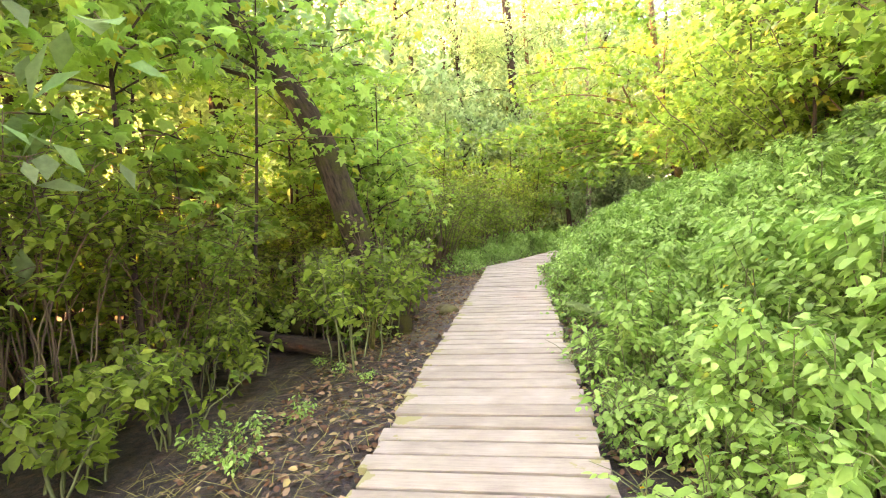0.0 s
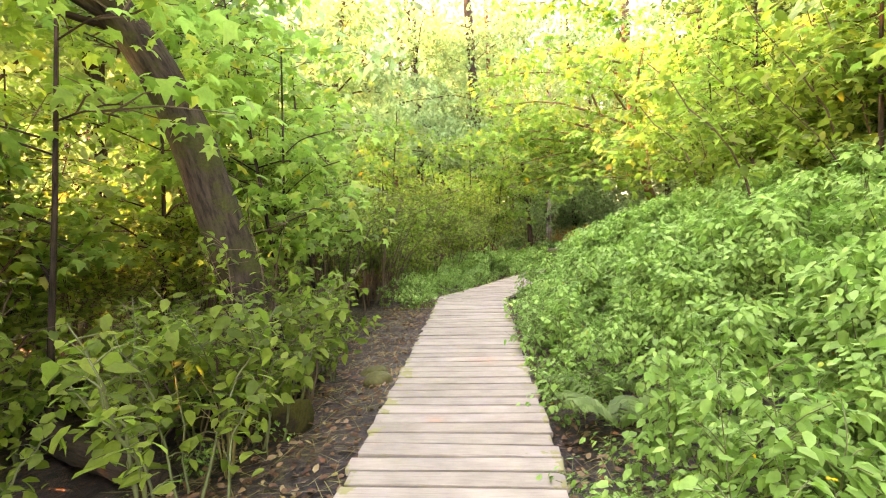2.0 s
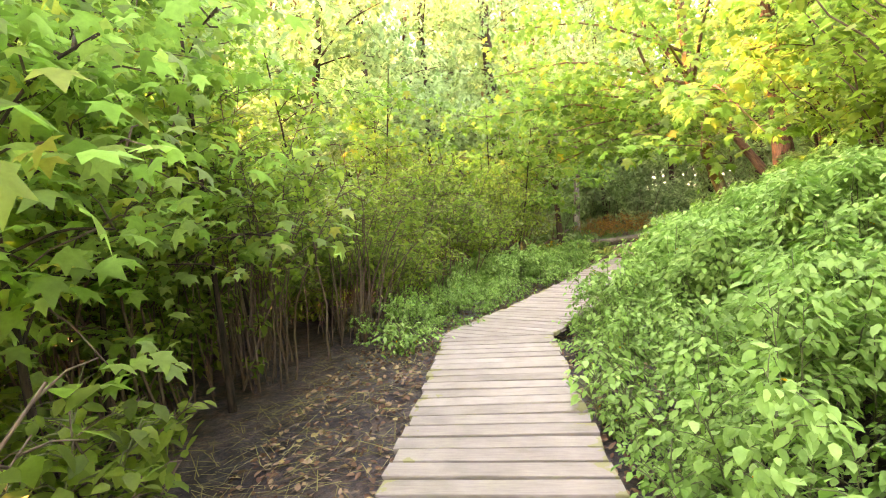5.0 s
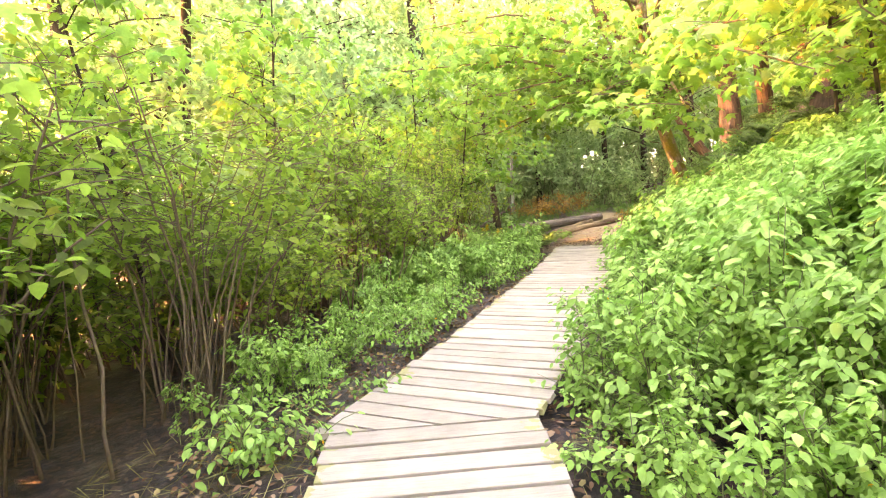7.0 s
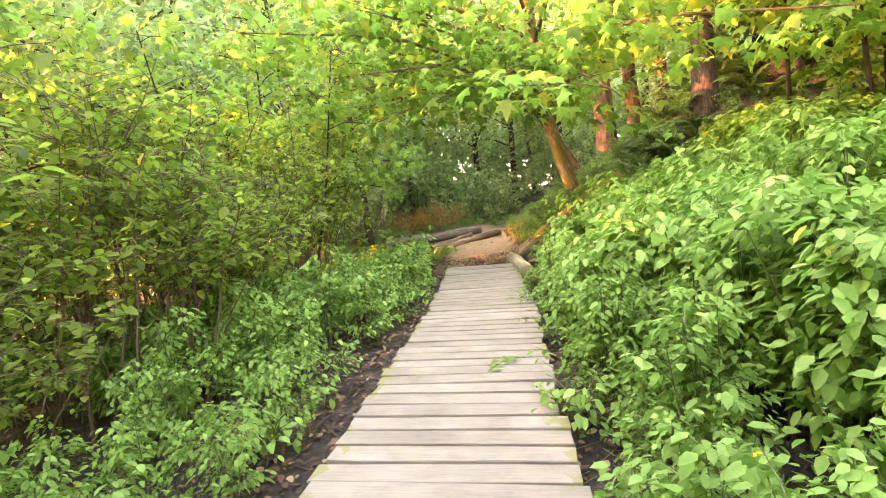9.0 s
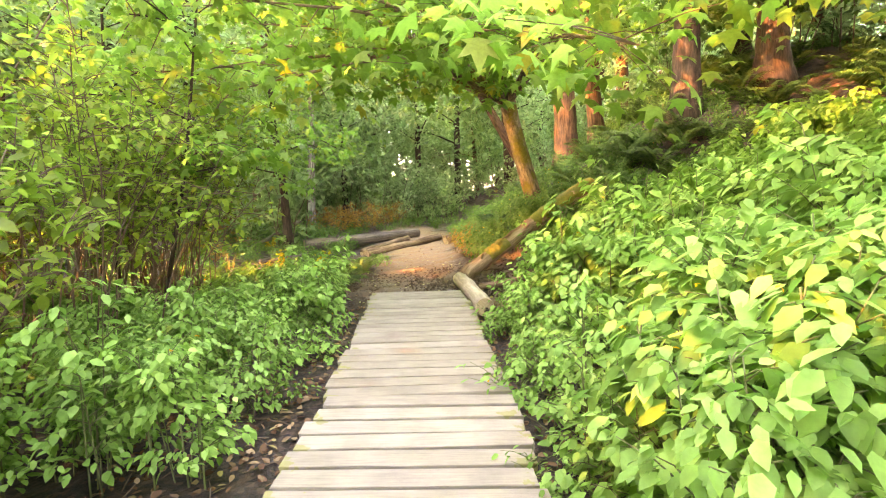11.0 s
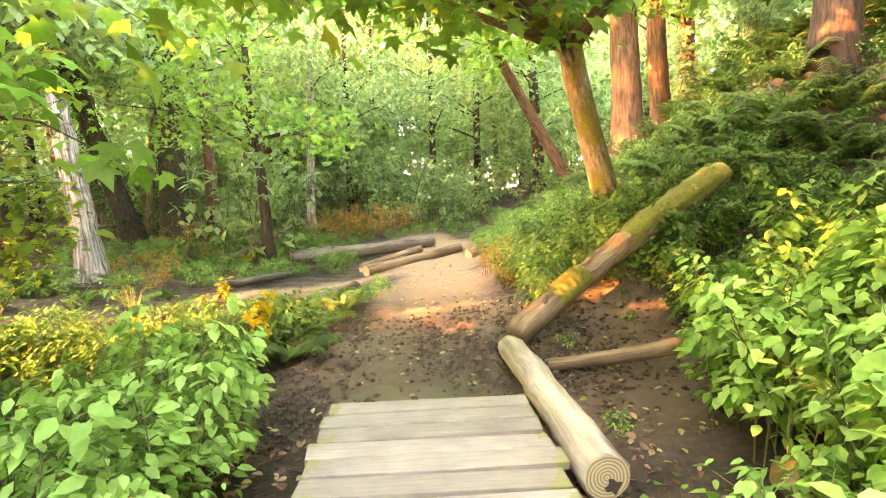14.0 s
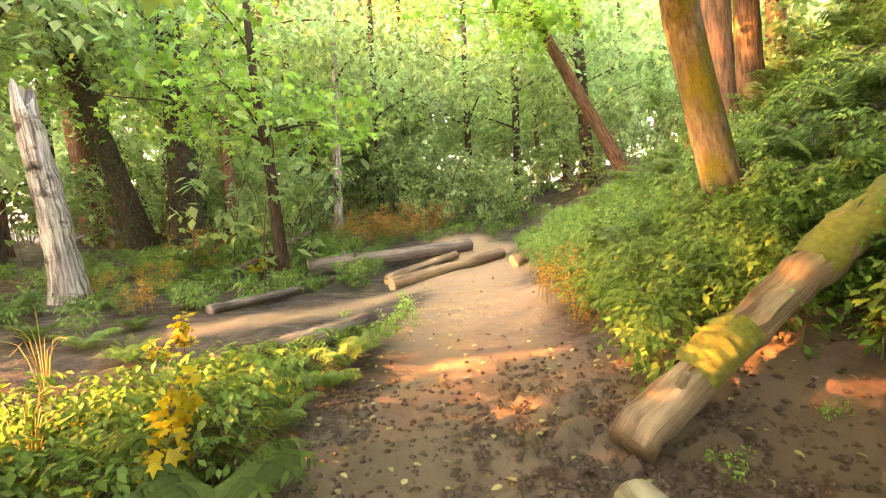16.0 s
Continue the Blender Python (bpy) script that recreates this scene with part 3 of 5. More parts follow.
log("sawn_log", (8.55, 30.7, gz(8.55, 30.7) + 0.15), (9.6, 31.0, gz(9.6, 31.0) + 0.13), 0.17, 0.15, M_BROWNLOG, "short sawn log on the bank", M_CUT, 0.0, seed=8)
log("slanting_log", on_ground(2.0, 33.5, 0.08), (4.4, 37.4, 0.35), 0.10, 0.08, M_DEADLOG, "thin grey dead branch on the ground", None, 0.1, seed=9)
log("dead_branch", on_ground(2.2, 29.6, 0.09), on_ground(4.6, 33.0, 0.08), 0.10, 0.06, M_DEADLOG, "thin grey dead branch on the ground", None, 0.12, seed=10)
log("rotten_log", on_ground(-4.6, 7.0, 0.13), on_ground(-1.95, 5.55, 0.1), 0.14, 0.09, M_DARKBARK, "rotting brown fallen log in the undergrowth", None, 0.05, seed=11, stubs=1)
log("rotten_log", on_ground(-4.2, 7.4, 0.2), on_ground(-1.35, 6.5, 0.15), 0.22, 0.16, bark_mat("black_mossy_bark", (0.012, 0.009, 0.006), (0.05, 0.035, 0.022), 0.15, 12, (0.07, 0.065, 0.012), 0.7), "dark rotting log with moss in the undergrowth", None, 0.05, seed=12)


# ---------- plants ----------
def jewelweed(name, seed, height, leaves, leaf, label, shape="ovate", simple=False, material=None):
    """An upright branching herb with soft oval leaves, thickest towards the top."""
    rng = np.random.default_rng(seed)
    root = thing(name, pose(0, 0, -50), label, "plant", "jewelweed beside the boardwalk")
    lines, pos = [], []
    for k in range(3):
        lean = rng.normal(0, 0.12, 2)
        foot = rng.normal(0, 0.09, 2)
        h = height * rng.uniform(0.75, 1.05)
        main = smooth_line([(foot[0], foot[1], -0.05), (foot[0] + lean[0] * 0.4, foot[1] + lean[1] * 0.4, h * 0.5), (foot[0] + lean[0], foot[1] + lean[1], h)], 7)
        lines.append((main, np.linspace(0.008, 0.003, 7)))
        for j in range(12):
            t = rng.uniform(0.12, 1.0) ** 0.75
            p = np.array([np.interp(t, np.linspace(0, 1, 7), main[:, i]) for i in range(3)])
            az, ln = rng.uniform(0, 2 * np.pi), rng.uniform(0.10, 0.30) * (1.25 - 0.5 * t)
            q = p + np.array([math.cos(az) * ln, math.sin(az) * ln, ln * rng.uniform(0.2, 0.9)])
            if not simple:
                lines.append(([p, (p + q) / 2 + (0, 0, 0.02), q], (0.004, 0.003, 0.002)))
            for _ in range(leaves):
                s = rng.uniform(0.3, 1.1)
                pos.append(p + (q - p) * s + rng.normal(0, 0.035, 3))
    pos = np.array(pos)
    tagged(put("stem", tubes_mesh("stem", M_STEM, lines, 4), root), kind="stuff")
    az = np.arctan2(pos[:, 1], pos[:, 0]) + rng.normal(0, 0.7, len(pos))
    tagged(put("foliage", leaf_mesh("foliage", material or M_JEWEL, shape, pos, leaf, rng, 0.5, 0.3, az), root), kind="stuff")
    if seed % 2:
        f = pos[rng.integers(0, len(pos), 3)] + (0, 0, 0.03)
        tagged(put("blossom", leaf_mesh("blossom", M_PETAL, "ovate", np.repeat(f, 3, 0), 0.022, rng, 0.2, 0.6), root, "small orange blossoms"), kind="stuff")
    return root


def shrub(name, seed, height, width, stems, leaves, leaf, label, material, shape="ovate", low=0.3, group="shrubs beside the boardwalk", stem_mat=None, simple=False):
    """A thicket of thin arching stems that carries its leaves on side twigs."""
    rng = np.random.default_rng(seed)
    root = thing(name, pose(0, 0, -50), label, "shrub", group)
    lines, pos = [], []
    for k in range(stems):
        az, out = rng.uniform(0, 2 * np.pi), width * 0.5 * math.sqrt(rng.uniform(0.02, 1))
        foot = rng.normal(0, width * 0.13, 2)
        h = height * rng.uniform(0.6, 1.05)
        top = np.array([foot[0] + math.cos(az) * out, foot[1] + math.sin(az) * out, h])
        main = smooth_line([(foot[0], foot[1], -0.08), (foot[0] * 0.7 + top[0] * 0.3, foot[1] * 0.7 + top[1] * 0.3, h * 0.55), top], 9)
        main[1:-1] += rng.normal(0, 0.015, (7, 3))
        lines.append((main, np.linspace(0.013, 0.004, 9) * rng.uniform(0.7, 1.2)))
        per = max(3, leaves // stems // 12)
        for j in range(12):
            t = rng.uniform(low, 1.0) ** 0.8
            p = np.array([np.interp(t, np.linspace(0, 1, 9), main[:, i]) for i in range(3)])
            a2, ln = rng.uniform(0, 2 * np.pi), rng.uniform(0.15, 0.45) * height / 2.4
            q = p + np.array([math.cos(a2) * ln, math.sin(a2) * ln, ln * rng.uniform(-0.1, 0.6)])
            if not simple:
                lines.append(([p, (p + q) / 2 + (0, 0, 0.02), q], (0.005, 0.003, 0.002)))
            pos.append(p + (q - p) * rng.uniform(0.15, 1.1, (per, 1)) + rng.normal(0, 0.04, (per, 3)))
    tagged(put("stem", tubes_mesh("stem", stem_mat or M_TWIG, lines, 4), root), kind="stuff")
    pos = np.concatenate(pos)
    tagged(put("foliage", leaf_mesh("foliage", material, shape, pos, leaf, rng, 0.3, 0.4), root), kind="stuff")
    return root


def fern(name, seed, fronds, length, label, material=None):
    """A shuttlecock of arching fronds, each a stalk with two rows of leaflets."""
    rng = np.random.default_rng(seed)
    root = thing(name, pose(0, 0, -50), label, "fern", "ferns")
    for k in range(fronds):
        az = 2 * np.pi * k / fronds + rng.normal(0, 0.25)
        ln, rise = length * rng.uniform(0.75, 1.1), rng.uniform(0.55, 1.0)
        n = 22
        t = np.linspace(0, 1, n)
        r, z = ln * (0.85 * t), ln * rise * (1.7 * t - 1.25 * t ** 2)
        mid = np.stack([np.cos(az) * r, np.sin(az) * r, z], 1)
        w = ln * 0.19 * np.sin(np.clip(t * 1.05 + 0.08, 0, 1) * np.pi) ** 0.8
        pos = np.repeat(mid[2:], 2, 0)
        sgn = np.tile([1, -1], n - 2)
        a = az + sgn * (1.25 - 0.25 * np.repeat(t[2:], 2))
        v, f = leaf_arrays("narrow", pos, a, rng.normal(0.25, 0.12, len(pos)), sgn * 0.3, np.repeat(w[2:], 2) + 0.01)
        # widen the leaflets so that the two rows close up
        sv, sq, st, _ = tube_arrays(mid, np.linspace(0.005, 0.0015, n), 4)
        allv = np.concatenate([v, sv])
        off = len(v)
        put("frond", mesh_np("frond", allv, [np.concatenate([f[0], st + off]), sq + off], material or M_FERN), root)
    return root


LEAF["narrow"] = (np.array([(0, 0.09, 0), (0.45, 0.15, 0.03), (1, 0, -0.15), (0.4, -0.15, 0.03), (0, -0.09, 0)]), [np.array([(0, 4, 3, 1)]), np.array([(1, 3, 2)])])
LEAF["narrow"] = (LEAF["narrow"][0], [np.array([(0, 4, 3), (0, 3, 1), (1, 3, 2)])])


def scatter(protos, spots, seed, scale=(0.8, 1.2), sink=0.03):
    """Copies of a few made plants, each turned and sized for itself."""
    rng = np.random.default_rng(seed)
    for k, (x, y) in enumerate(spots):
        s = rng.uniform(*scale)
        m = pose(x, y, gz(x, y) - sink, rng.normal(0, 4), rng.normal(0, 4), rng.uniform(0, 360)) @ Matrix.Diagonal((s, s, s * rng.uniform(0.88, 1.12), 1))
        ob = copy_thing(protos[rng.integers(len(protos))], Matrix())
        ob.matrix_basis = m


def drop(protos):
    for p in protos:
        for o in (*p.children_recursive, p):
            bpy.data.objects.remove(o)


def fill(name, protos, spots, seed, label, category, scale=(0.8, 1.2)):
    """Uncountable growth: the same plants merged into one mesh for each of their parts."""
    rng = np.random.default_rng(seed)
    root = thing(name, Matrix(), label, category, kind="stuff")
    data = {}
    for p in protos:
        for c in p.children:
            me = c.data
            co = np.empty(len(me.vertices) * 3, np.float32)
            me.vertices.foreach_get("co", co)
            li = np.empty(len(me.loops), np.int32)
            me.loops.foreach_get("vertex_index", li)
            lt = np.empty(len(me.polygons), np.int32)
            me.polygons.foreach_get("loop_total", lt)
            data.setdefault(p.name, []).append((c.name.split(".")[0], co.reshape(-1, 3), li, lt, me.materials[0]))
    out = {}
    for x, y in spots:
        p = protos[rng.integers(len(protos))]
        s, a = rng.uniform(*scale), rng.uniform(0, 2 * np.pi)
        rot = np.array([(math.cos(a), -math.sin(a), 0), (math.sin(a), math.cos(a), 0), (0, 0, 1)]) * s
        for key, co, li, lt, material in data[p.name]:
            o = out.setdefault(key, [[], [], [], 0, material])
            o[0].append(co @ rot.T + (x, y, gz(x, y) - 0.03))
            o[1].append(li + o[3])
            o[2].append(lt)
            o[3] += len(co)
    for key, (vs, ls, ts, _, material) in out.items():
        v, flat, sizes = np.concatenate(vs), np.concatenate(ls), np.concatenate(ts)
        st = np.concatenate([[0], np.cumsum(sizes)[:-1]])
        groups = []
        for k in np.unique(sizes):
            idx = st[sizes == k]
            groups.append(flat[idx[:, None] + np.arange(k)[None]])
        put(key, mesh_np(key, v, groups, material), root)


def strip(n, y0, y1, s0, s1, seed, power=1.0):
    """Spots along the walk, between two distances from its middle line (left is negative)."""
    rng = np.random.default_rng(seed)
    y = rng.uniform(y0, y1, n)
    s = s0 + (s1 - s0) * rng.uniform(0, 1, n) ** power
    return [(float(path_x(b) + a * 1.06), float(b)) for a, b in zip(s, y)]


def clear(spots, zones):
    return [(x, y) for x, y in spots if all(math.hypot(x - a, y - b) > r for a, b, r in zones)]


# the peeled log, the mossy log's foot and the mud stay free of plants
BARE = [(4.5, 20.5, 0.55), (4.8, 21.8, 0.9), (5.2, 22.7, 0.9), (6.0, 22.2, 0.9), (5.8, 21.4, 0.7)]
jewels = [jewelweed("jewelweed", 20 + i, h, 11, 0.084, "tall jewelweed with soft pale green oval leaves on the bank") for i, h in enumerate((1.15, 1.3, 1.0, 1.25, 1.4, 1.1))]
big = [jewelweed("jewelweed", 25 + i, h, 9, 0.112, "tall jewelweed with large pale green oval leaves") for i, h in enumerate((1.25, 1.4, 1.1))]
mass = [jewelweed("jewelweed", 30 + i, h, 13, 0.085, "green jewelweed", "round", True) for i, h in enumerate((1.2, 1.35, 1.1, 1.3))]
FERNS = [(1.4, 6.2, 0.62)]
near_right = clear(strip(250, -1.0, 19.3, 1.0, 2.3, 1), BARE + FERNS)
scatter(jewels, near_right[:140], 2, (0.5, 0.85))
fill("jewelweed_verge", jewels, near_right[140:], 201, "dense soft green jewelweed along the boardwalk's edge", "undergrowth", (0.5, 0.85))
fill("jewelweed_bank", mass, clear(strip(340, -3.0, 12.0, 1.7, 4.5, 3) + strip(300, 11.0, 18.9, 1.7, 4.1, 301), BARE + FERNS), 5, "dense bank of green jewelweed and nettles", "undergrowth", (0.65, 1.0))
bank_mass = [jewelweed("woodland_herb", 48 + i, 0.95, 9, 0.085, "herb", "round", True, M_HERB) for i in range(2)]
fill("bank_nettles", bank_mass, strip(170, -3.0, 11.0, 3.6, 6.4, 302), 303, "darker green nettles and herbs higher on the bank", "undergrowth", (0.9, 1.35))
tall = strip(62, 15.3, 18.8, 1.2, 3.0, 6)
scatter(big, tall, 7, (0.8, 1.12))
scatter(big, [(1.7, 19.6), (1.95, 20.3), (2.3, 20.9), (1.4, 20.4), (1.2, 19.5), (1.8, 21.2), (1.0, 18.6), (0.6, 19.2), (2.45, 20.75), (2.6, 21.3), (2.2, 21.5), (2.3, 20.3)], 83, (0.6, 0.8))
# low jewelweed to the left of the second run
scatter(jewels, strip(20, 12.9, 16.2, -2.2, -1.1, 8), 9, (0.4, 0.6))
scatter(jewels, strip(34, 16.2, 20.6, -2.9, -1.15, 88), 99, (0.6, 0.85))
fill("jewelweed_edge", jewels, strip(10, 12.9, 16.2, -2.3, -1.1, 89), 901, "low jewelweed along the shaded boardwalk edge", "undergrowth", (0.35, 0.55))
fill("jewelweed_hollow", mass, strip(84, 16.6, 21, -4.2, -1.5, 81), 82, "dense low jewelweed beside the boardwalk's end", "undergrowth", (0.5, 0.72))
small = [jewelweed("woodland_herb", 40 + i, 0.42, 3, 0.085, "low leafy woodland herb on bare soil") for i in range(3)]
scatter(small, strip(22, 11, 21, -1.5, -0.85, 10) + clear(strip(130, 0.5, 19.5, 0.74, 1.25, 11), FERNS), 12, (0.45, 1.0))
scatter(small, [(5.7, 22.3), (4.95, 20.75), (6.5, 22.3)], 14, (0.25, 0.35))
scatter(small, strip(12, 0.8, 6.5, -2.4, -1.2, 143), 144, (0.3, 0.55))
scatter(small, [(4.75, 26.7), (4.95, 27.1), (5.15, 27.5), (5.0, 26.6), (4.6, 26.1), (5.3, 28.0), (5.6, 29.6), (4.4, 28.6)], 142, (0.3, 0.6))
scatter(big, [(5.0, 19.7), (5.2, 19.95), (5.3, 19.5), (5.5, 20.0), (5.1, 19.35), (5.6, 19.7), (4.8, 19.3), (5.5, 20.3), (5.7, 20.55), (5.95, 20.9), (5.75, 20.1), (6.0, 20.5), (6.15, 20.0), (6.5, 20.7), (5.75, 19.6), (6.4, 20.3), (6.8, 20.9), (6.9, 20.3), (7.2, 21.2), (6.3, 19.6), (7.4, 20.7)], 141, (0.7, 0.9))
herbmass = [jewelweed("woodland_herb", 45 + i, 0.42, 6, 0.078, "herb", "diamond", True, M_HERB) for i in range(3)]
fill("bank_herbs", herbmass, clear(strip(430, 20.5, 33, 1.45, 3.2, 13, 1.2) + strip(150, 21, 33, 3.4, 8, 130), BARE + [(5.3, 20.9, 0.7), (5.0, 20.2, 0.6), (5.6, 20.5, 0.6), (5.9, 21.0, 0.5)]) + strip(130, 21.4, 25.0, -5, -1.5, 131) + [(x, y) for x, y in strip(300, 25, 40, -11, -2.4, 133) if (y > 31 or x < path_x(y) - 4.6) and abs((y - 29.3) - 0.55 * (x - 4.0)) > 0.9] + strip(150, 36, 50, -7, 4, 132), 15, "low green herbs covering the bank beside the trail", "undergrowth", (0.6, 1.15))

fill("bank_greenery", bank_mass, [(x, y) for x, y in strip(90, 20.2, 23.4, 2.7, 4.6, 134) if y > 22.9 or x > 6.5] + strip(40, 22.9, 26.0, 1.9, 3.4, 135), 136, "leafy green herbs crowding round the leaning log", "undergrowth", (0.45, 0.8))
bushes = [shrub("thicket_shrub", 60 + i, h, w, 26, 2100, 0.095, "leafy thicket shrub with many thin brown stems", M_SHRUB, "ovate", 0.57) for i, (h, w) in enumerate(((2.3, 1.9), (2.7, 2.1), (2.0, 1.8), (3.0, 2.2)))]
scatter(bushes, [(-3.1, 9.6), (-3.3, 10.7), (-2.9, 11.9), (-3.2, 12.8), (-2.2, 13.6), (-2.7, 14.6), (-1.7, 15.1), (-2.1, 15.9), (-0.9, 16.6), (-1.6, 17.6), (-0.3, 18.0), (-1.0, 19.1),
                 (0.2, 19.6), (-0.4, 20.8), (0.6, 21.4), (-3.6, 8.8), (-4.2, 11.2), (-4.0, 13.6), (-3.9, 15.8), (-3.2, 17.8), (-2.6, 19.8), (-2.0, 21.8), (-4.6, 6.0), (-5.4, 9.4), (-4.1, 3.6),
                 (-3.9, 1.4), (-4.6, -0.6), (-3.6, 0.2), (-4.9, 2.4), (-5.4, 4.6), (-4.4, 7.4), (-6.2, 6.6), (-6.0, 1.0), (-3.6, 4.9), (-5.6, 13.0), (-5.4, 16.4), (-4.8, 19.5), (0.4, 22.0), (-0.7, 23.2), (-1.9, 24.0), (0.3, 23.0)], 15, (0.85, 1.15), 0.05)
herbs = [shrub("bramble", 70 + i, h, 1.3, 8, 420, 0.11, "arching bramble with toothed green leaves", M_SHRUB, "ovate", 0.25, "brambles", M_STEM) for i, h in enumerate((1.0, 1.3, 0.8))]
scatter(herbs, [(-1.75, 5.2), (-2.3, 6.6), (-1.6, 7.9), (-2.9, 4.4), (-2.8, 2.6), (-1.6, 6.2), (-2.2, 8.3), (-3.2, 7.0), (-1.95, 6.8), (-2.15, 7.1), (-1.8, 7.3), (-3.4, 5.2), (-2.4, 1.0), (-2.5, 3.4), (-3.3, 3.4), (-2.7, 5.0), (-3.9, 2.6), (-3.2, 1.2), (-4.2, 4.6), (-3.8, 6.2), (-4.6, 3.4), (-5.0, 5.6), (-4.4, 1.2), (-2.9, 0.2)], 16, (0.75, 1.2))

hazels = [shrub("hazel_shrub", 75 + i, h, 1.5, 9, 400, 0.11, "low hazel-like shrub with layered oval leaves under the leaning tree", M_SHRUB, "ovate", 0.3, "hazel shrubs") for i, h in enumerate((1.9, 1.6))]
scatter(hazels, [(-1.8, 6.3), (-1.65, 7.0), (-2.6, 6.4), (-1.9, 8.3), (-2.9, 7.4)], 161, (0.75, 1.0), 0.04)

ferns = [fern("fern", 80 + i, n, ln, "arching green sword fern") for i, (n, ln) in enumerate(((13, 0.85), (11, 0.7), (15, 1.0)))]
scatter(ferns, [(7.2, 23.6), (7.9, 23.4), (8.7, 23.8), (7.5, 24.3), (9.2, 24.4), (8.4, 25.2), (9.8, 25.2), (9.3, 26.2), (10.4, 26.4), (8.8, 27.0), (10.0, 27.8), (11.2, 27.2), (7.9, 25.9), (8.2, 28.3), (11.4, 28.9),
                 (9.4, 23.2), (10.2, 24.0), (11.0, 25.0), (12.0, 26.0), (10.9, 23.0), (12.2, 24.4), (2.3, 25.5), (3.0, 23.3), (2.45, 23.4), (1.9, 24.4),
                 (2.8, 34.4), (1.6, 33.6), (1.0, 32.0), (0.3, 30.4), (1.3, 28.8), (0.2, 28.2), (-0.8, 29.6), (1.9, 32.6), (-0.6, 33.2), (2.6, 35.6), (0.9, 34.8), (9.0, 22.6), (9.8, 22.2), (10.6, 22.6), (8.6, 21.9), (9.4, 21.3), (10.4, 21.2), (11.5, 22), (7.6, 22.9), (12.5, 23.2), (13, 25.5), (9.9, 28.9), (12.6, 27.2)], 17, (0.75, 1.1), 0.02)

pale_ferns = [fern("fern", 86 + i, n, ln, "arching pale green fern at the boardwalk's edge", M_PALEFERN) for i, (n, ln) in enumerate(((13, 0.9), (12, 0.85)))]
scatter(pale_ferns, [(3.35, 24.1), (3.75, 24.9), (3.15, 25.3), (2.7, 24.6), (4.25, 25.7), (3.5, 25.6), (4.0, 25.2), (1.7, 26.8), (1.0, 27.6), (2.6, 33.9), (3.9, 34.3)], 171, (0.55, 0.85), 0.02)
for k, (x, y, s, a) in enumerate(((1.22, 6.3, 0.85, 20), (1.72, 6.55, 0.8, 80))):
    ob = copy_thing(pale_ferns[k], Matrix())
    ob.matrix_basis = pose(x, y, gz(x, y) + 0.04, 0, 0, a) @ Matrix.Diagonal((s, s, s, 1))


# ---------- trees ----------
def tree(name, path, r0, r1, material, label, crown=None, limbs=6, clumps=40, per=60, leaf=0.12, leaf_mat_=None, shape="maple", spread=2.5, low=0.45, seed=0, ivy=0, targets=()):
    """A tapered trunk with root flare, arching limbs, and leaves in flat layered sprays at the twigs."""
    rng = np.random.default_rng(seed)
    path = np.array(path, float)
    base = path[0].copy()
    root = thing(name, Matrix.Translation(base), label, "tree")
    n = 22
    line = smooth_line(path - base, n)
    line[0] -= (0, 0, 0.25)
    rad = np.linspace(r0, r1, n) * (1 + 0.45 * np.exp(-np.linspace(0, 1, n) * 16))
    v, q, t, uv = tube_arrays(line, rad, 14, 0.03 if limbs or len(targets) else 0.07, rng)
    if not limbs and not len(targets):
        v[-16:-2, 2] += rng.uniform(-0.15, 0.45, 14)
        v[-1, 2] -= 0.3
    put("trunk", mesh_np("trunk", v, [q, t], material, True, uv), root)
    ends, twigs = [], []
    tt = np.linspace(0, 1, n)
    for k in range(limbs + len(targets)):
        s = rng.uniform(low, 0.98)
        p = np.array([np.interp(s, tt, line[:, i]) for i in range(3)])
        r = np.interp(s, tt, rad)
        az = 2 * np.pi * (k * 0.618) + rng.normal(0, 0.3)
        ln = spread * rng.uniform(0.6, 1.1) * (1.2 - 0.5 * s)
        q3 = p + np.array([math.cos(az) * ln, math.sin(az) * ln, ln * rng.uniform(0.0, 0.5)])
        if k >= limbs:
            q3 = np.array(targets[k - limbs]) - base
            s = min(0.95, max(low, (q3[2] + 0.4) / line[-1, 2]))
            p = np.array([np.interp(s, tt, line[:, i]) for i in range(3)])
            ln = np.linalg.norm(q3 - p)
        limb = smooth_line([p, p * 0.5 + q3 * 0.5 + (0, 0, ln * 0.12), q3], 8)
        lines = [(limb, np.linspace(min(r * 0.5, 0.016 + 0.008 * ln), 0.008, 8))]
        for _ in range(max(2, clumps // max(1, limbs + len(targets)))):
            u = rng.uniform(0.3, 1.0)
            a = np.array([np.interp(u, np.linspace(0, 1, 8), limb[:, i]) for i in range(3)])
            b = a + rng.normal(0, 1, 3) * np.array([0.28, 0.28, 0.12]) * spread
            twigs.append(([a, (a + b) / 2 + (0, 0, 0.05), b], (0.010, 0.007, 0.004)))
            ends.append(b)
        put("limb", tubes_mesh("limb", M_DARKBARK if material != M_BARK else M_BARK, lines, 5), root)
    if ends:
        tagged(put("twig", tubes_mesh("twig", M_TWIG, twigs, 3), root), kind="stuff")
        ends = np.array(ends)
        c = np.repeat(ends, per, 0)
        flat = spread * 0.17
        pos = c + rng.normal(0, 1, c.shape) * np.array([flat, flat, flat * 0.35])
        put("crown", leaf_mesh("crown", leaf_mat_ or M_MAPLE, shape, pos, leaf, rng, 0.5, 0.35), root)
    if ivy:
        s = rng.uniform(0.02, 0.6, ivy)
        p = np.stack([np.interp(s, tt, line[:, i]) for i in range(3)], 1)
        a = rng.uniform(0, 2 * np.pi, ivy)
        r = np.interp(s, tt, rad) * rng.uniform(1.0, 1.5, ivy)
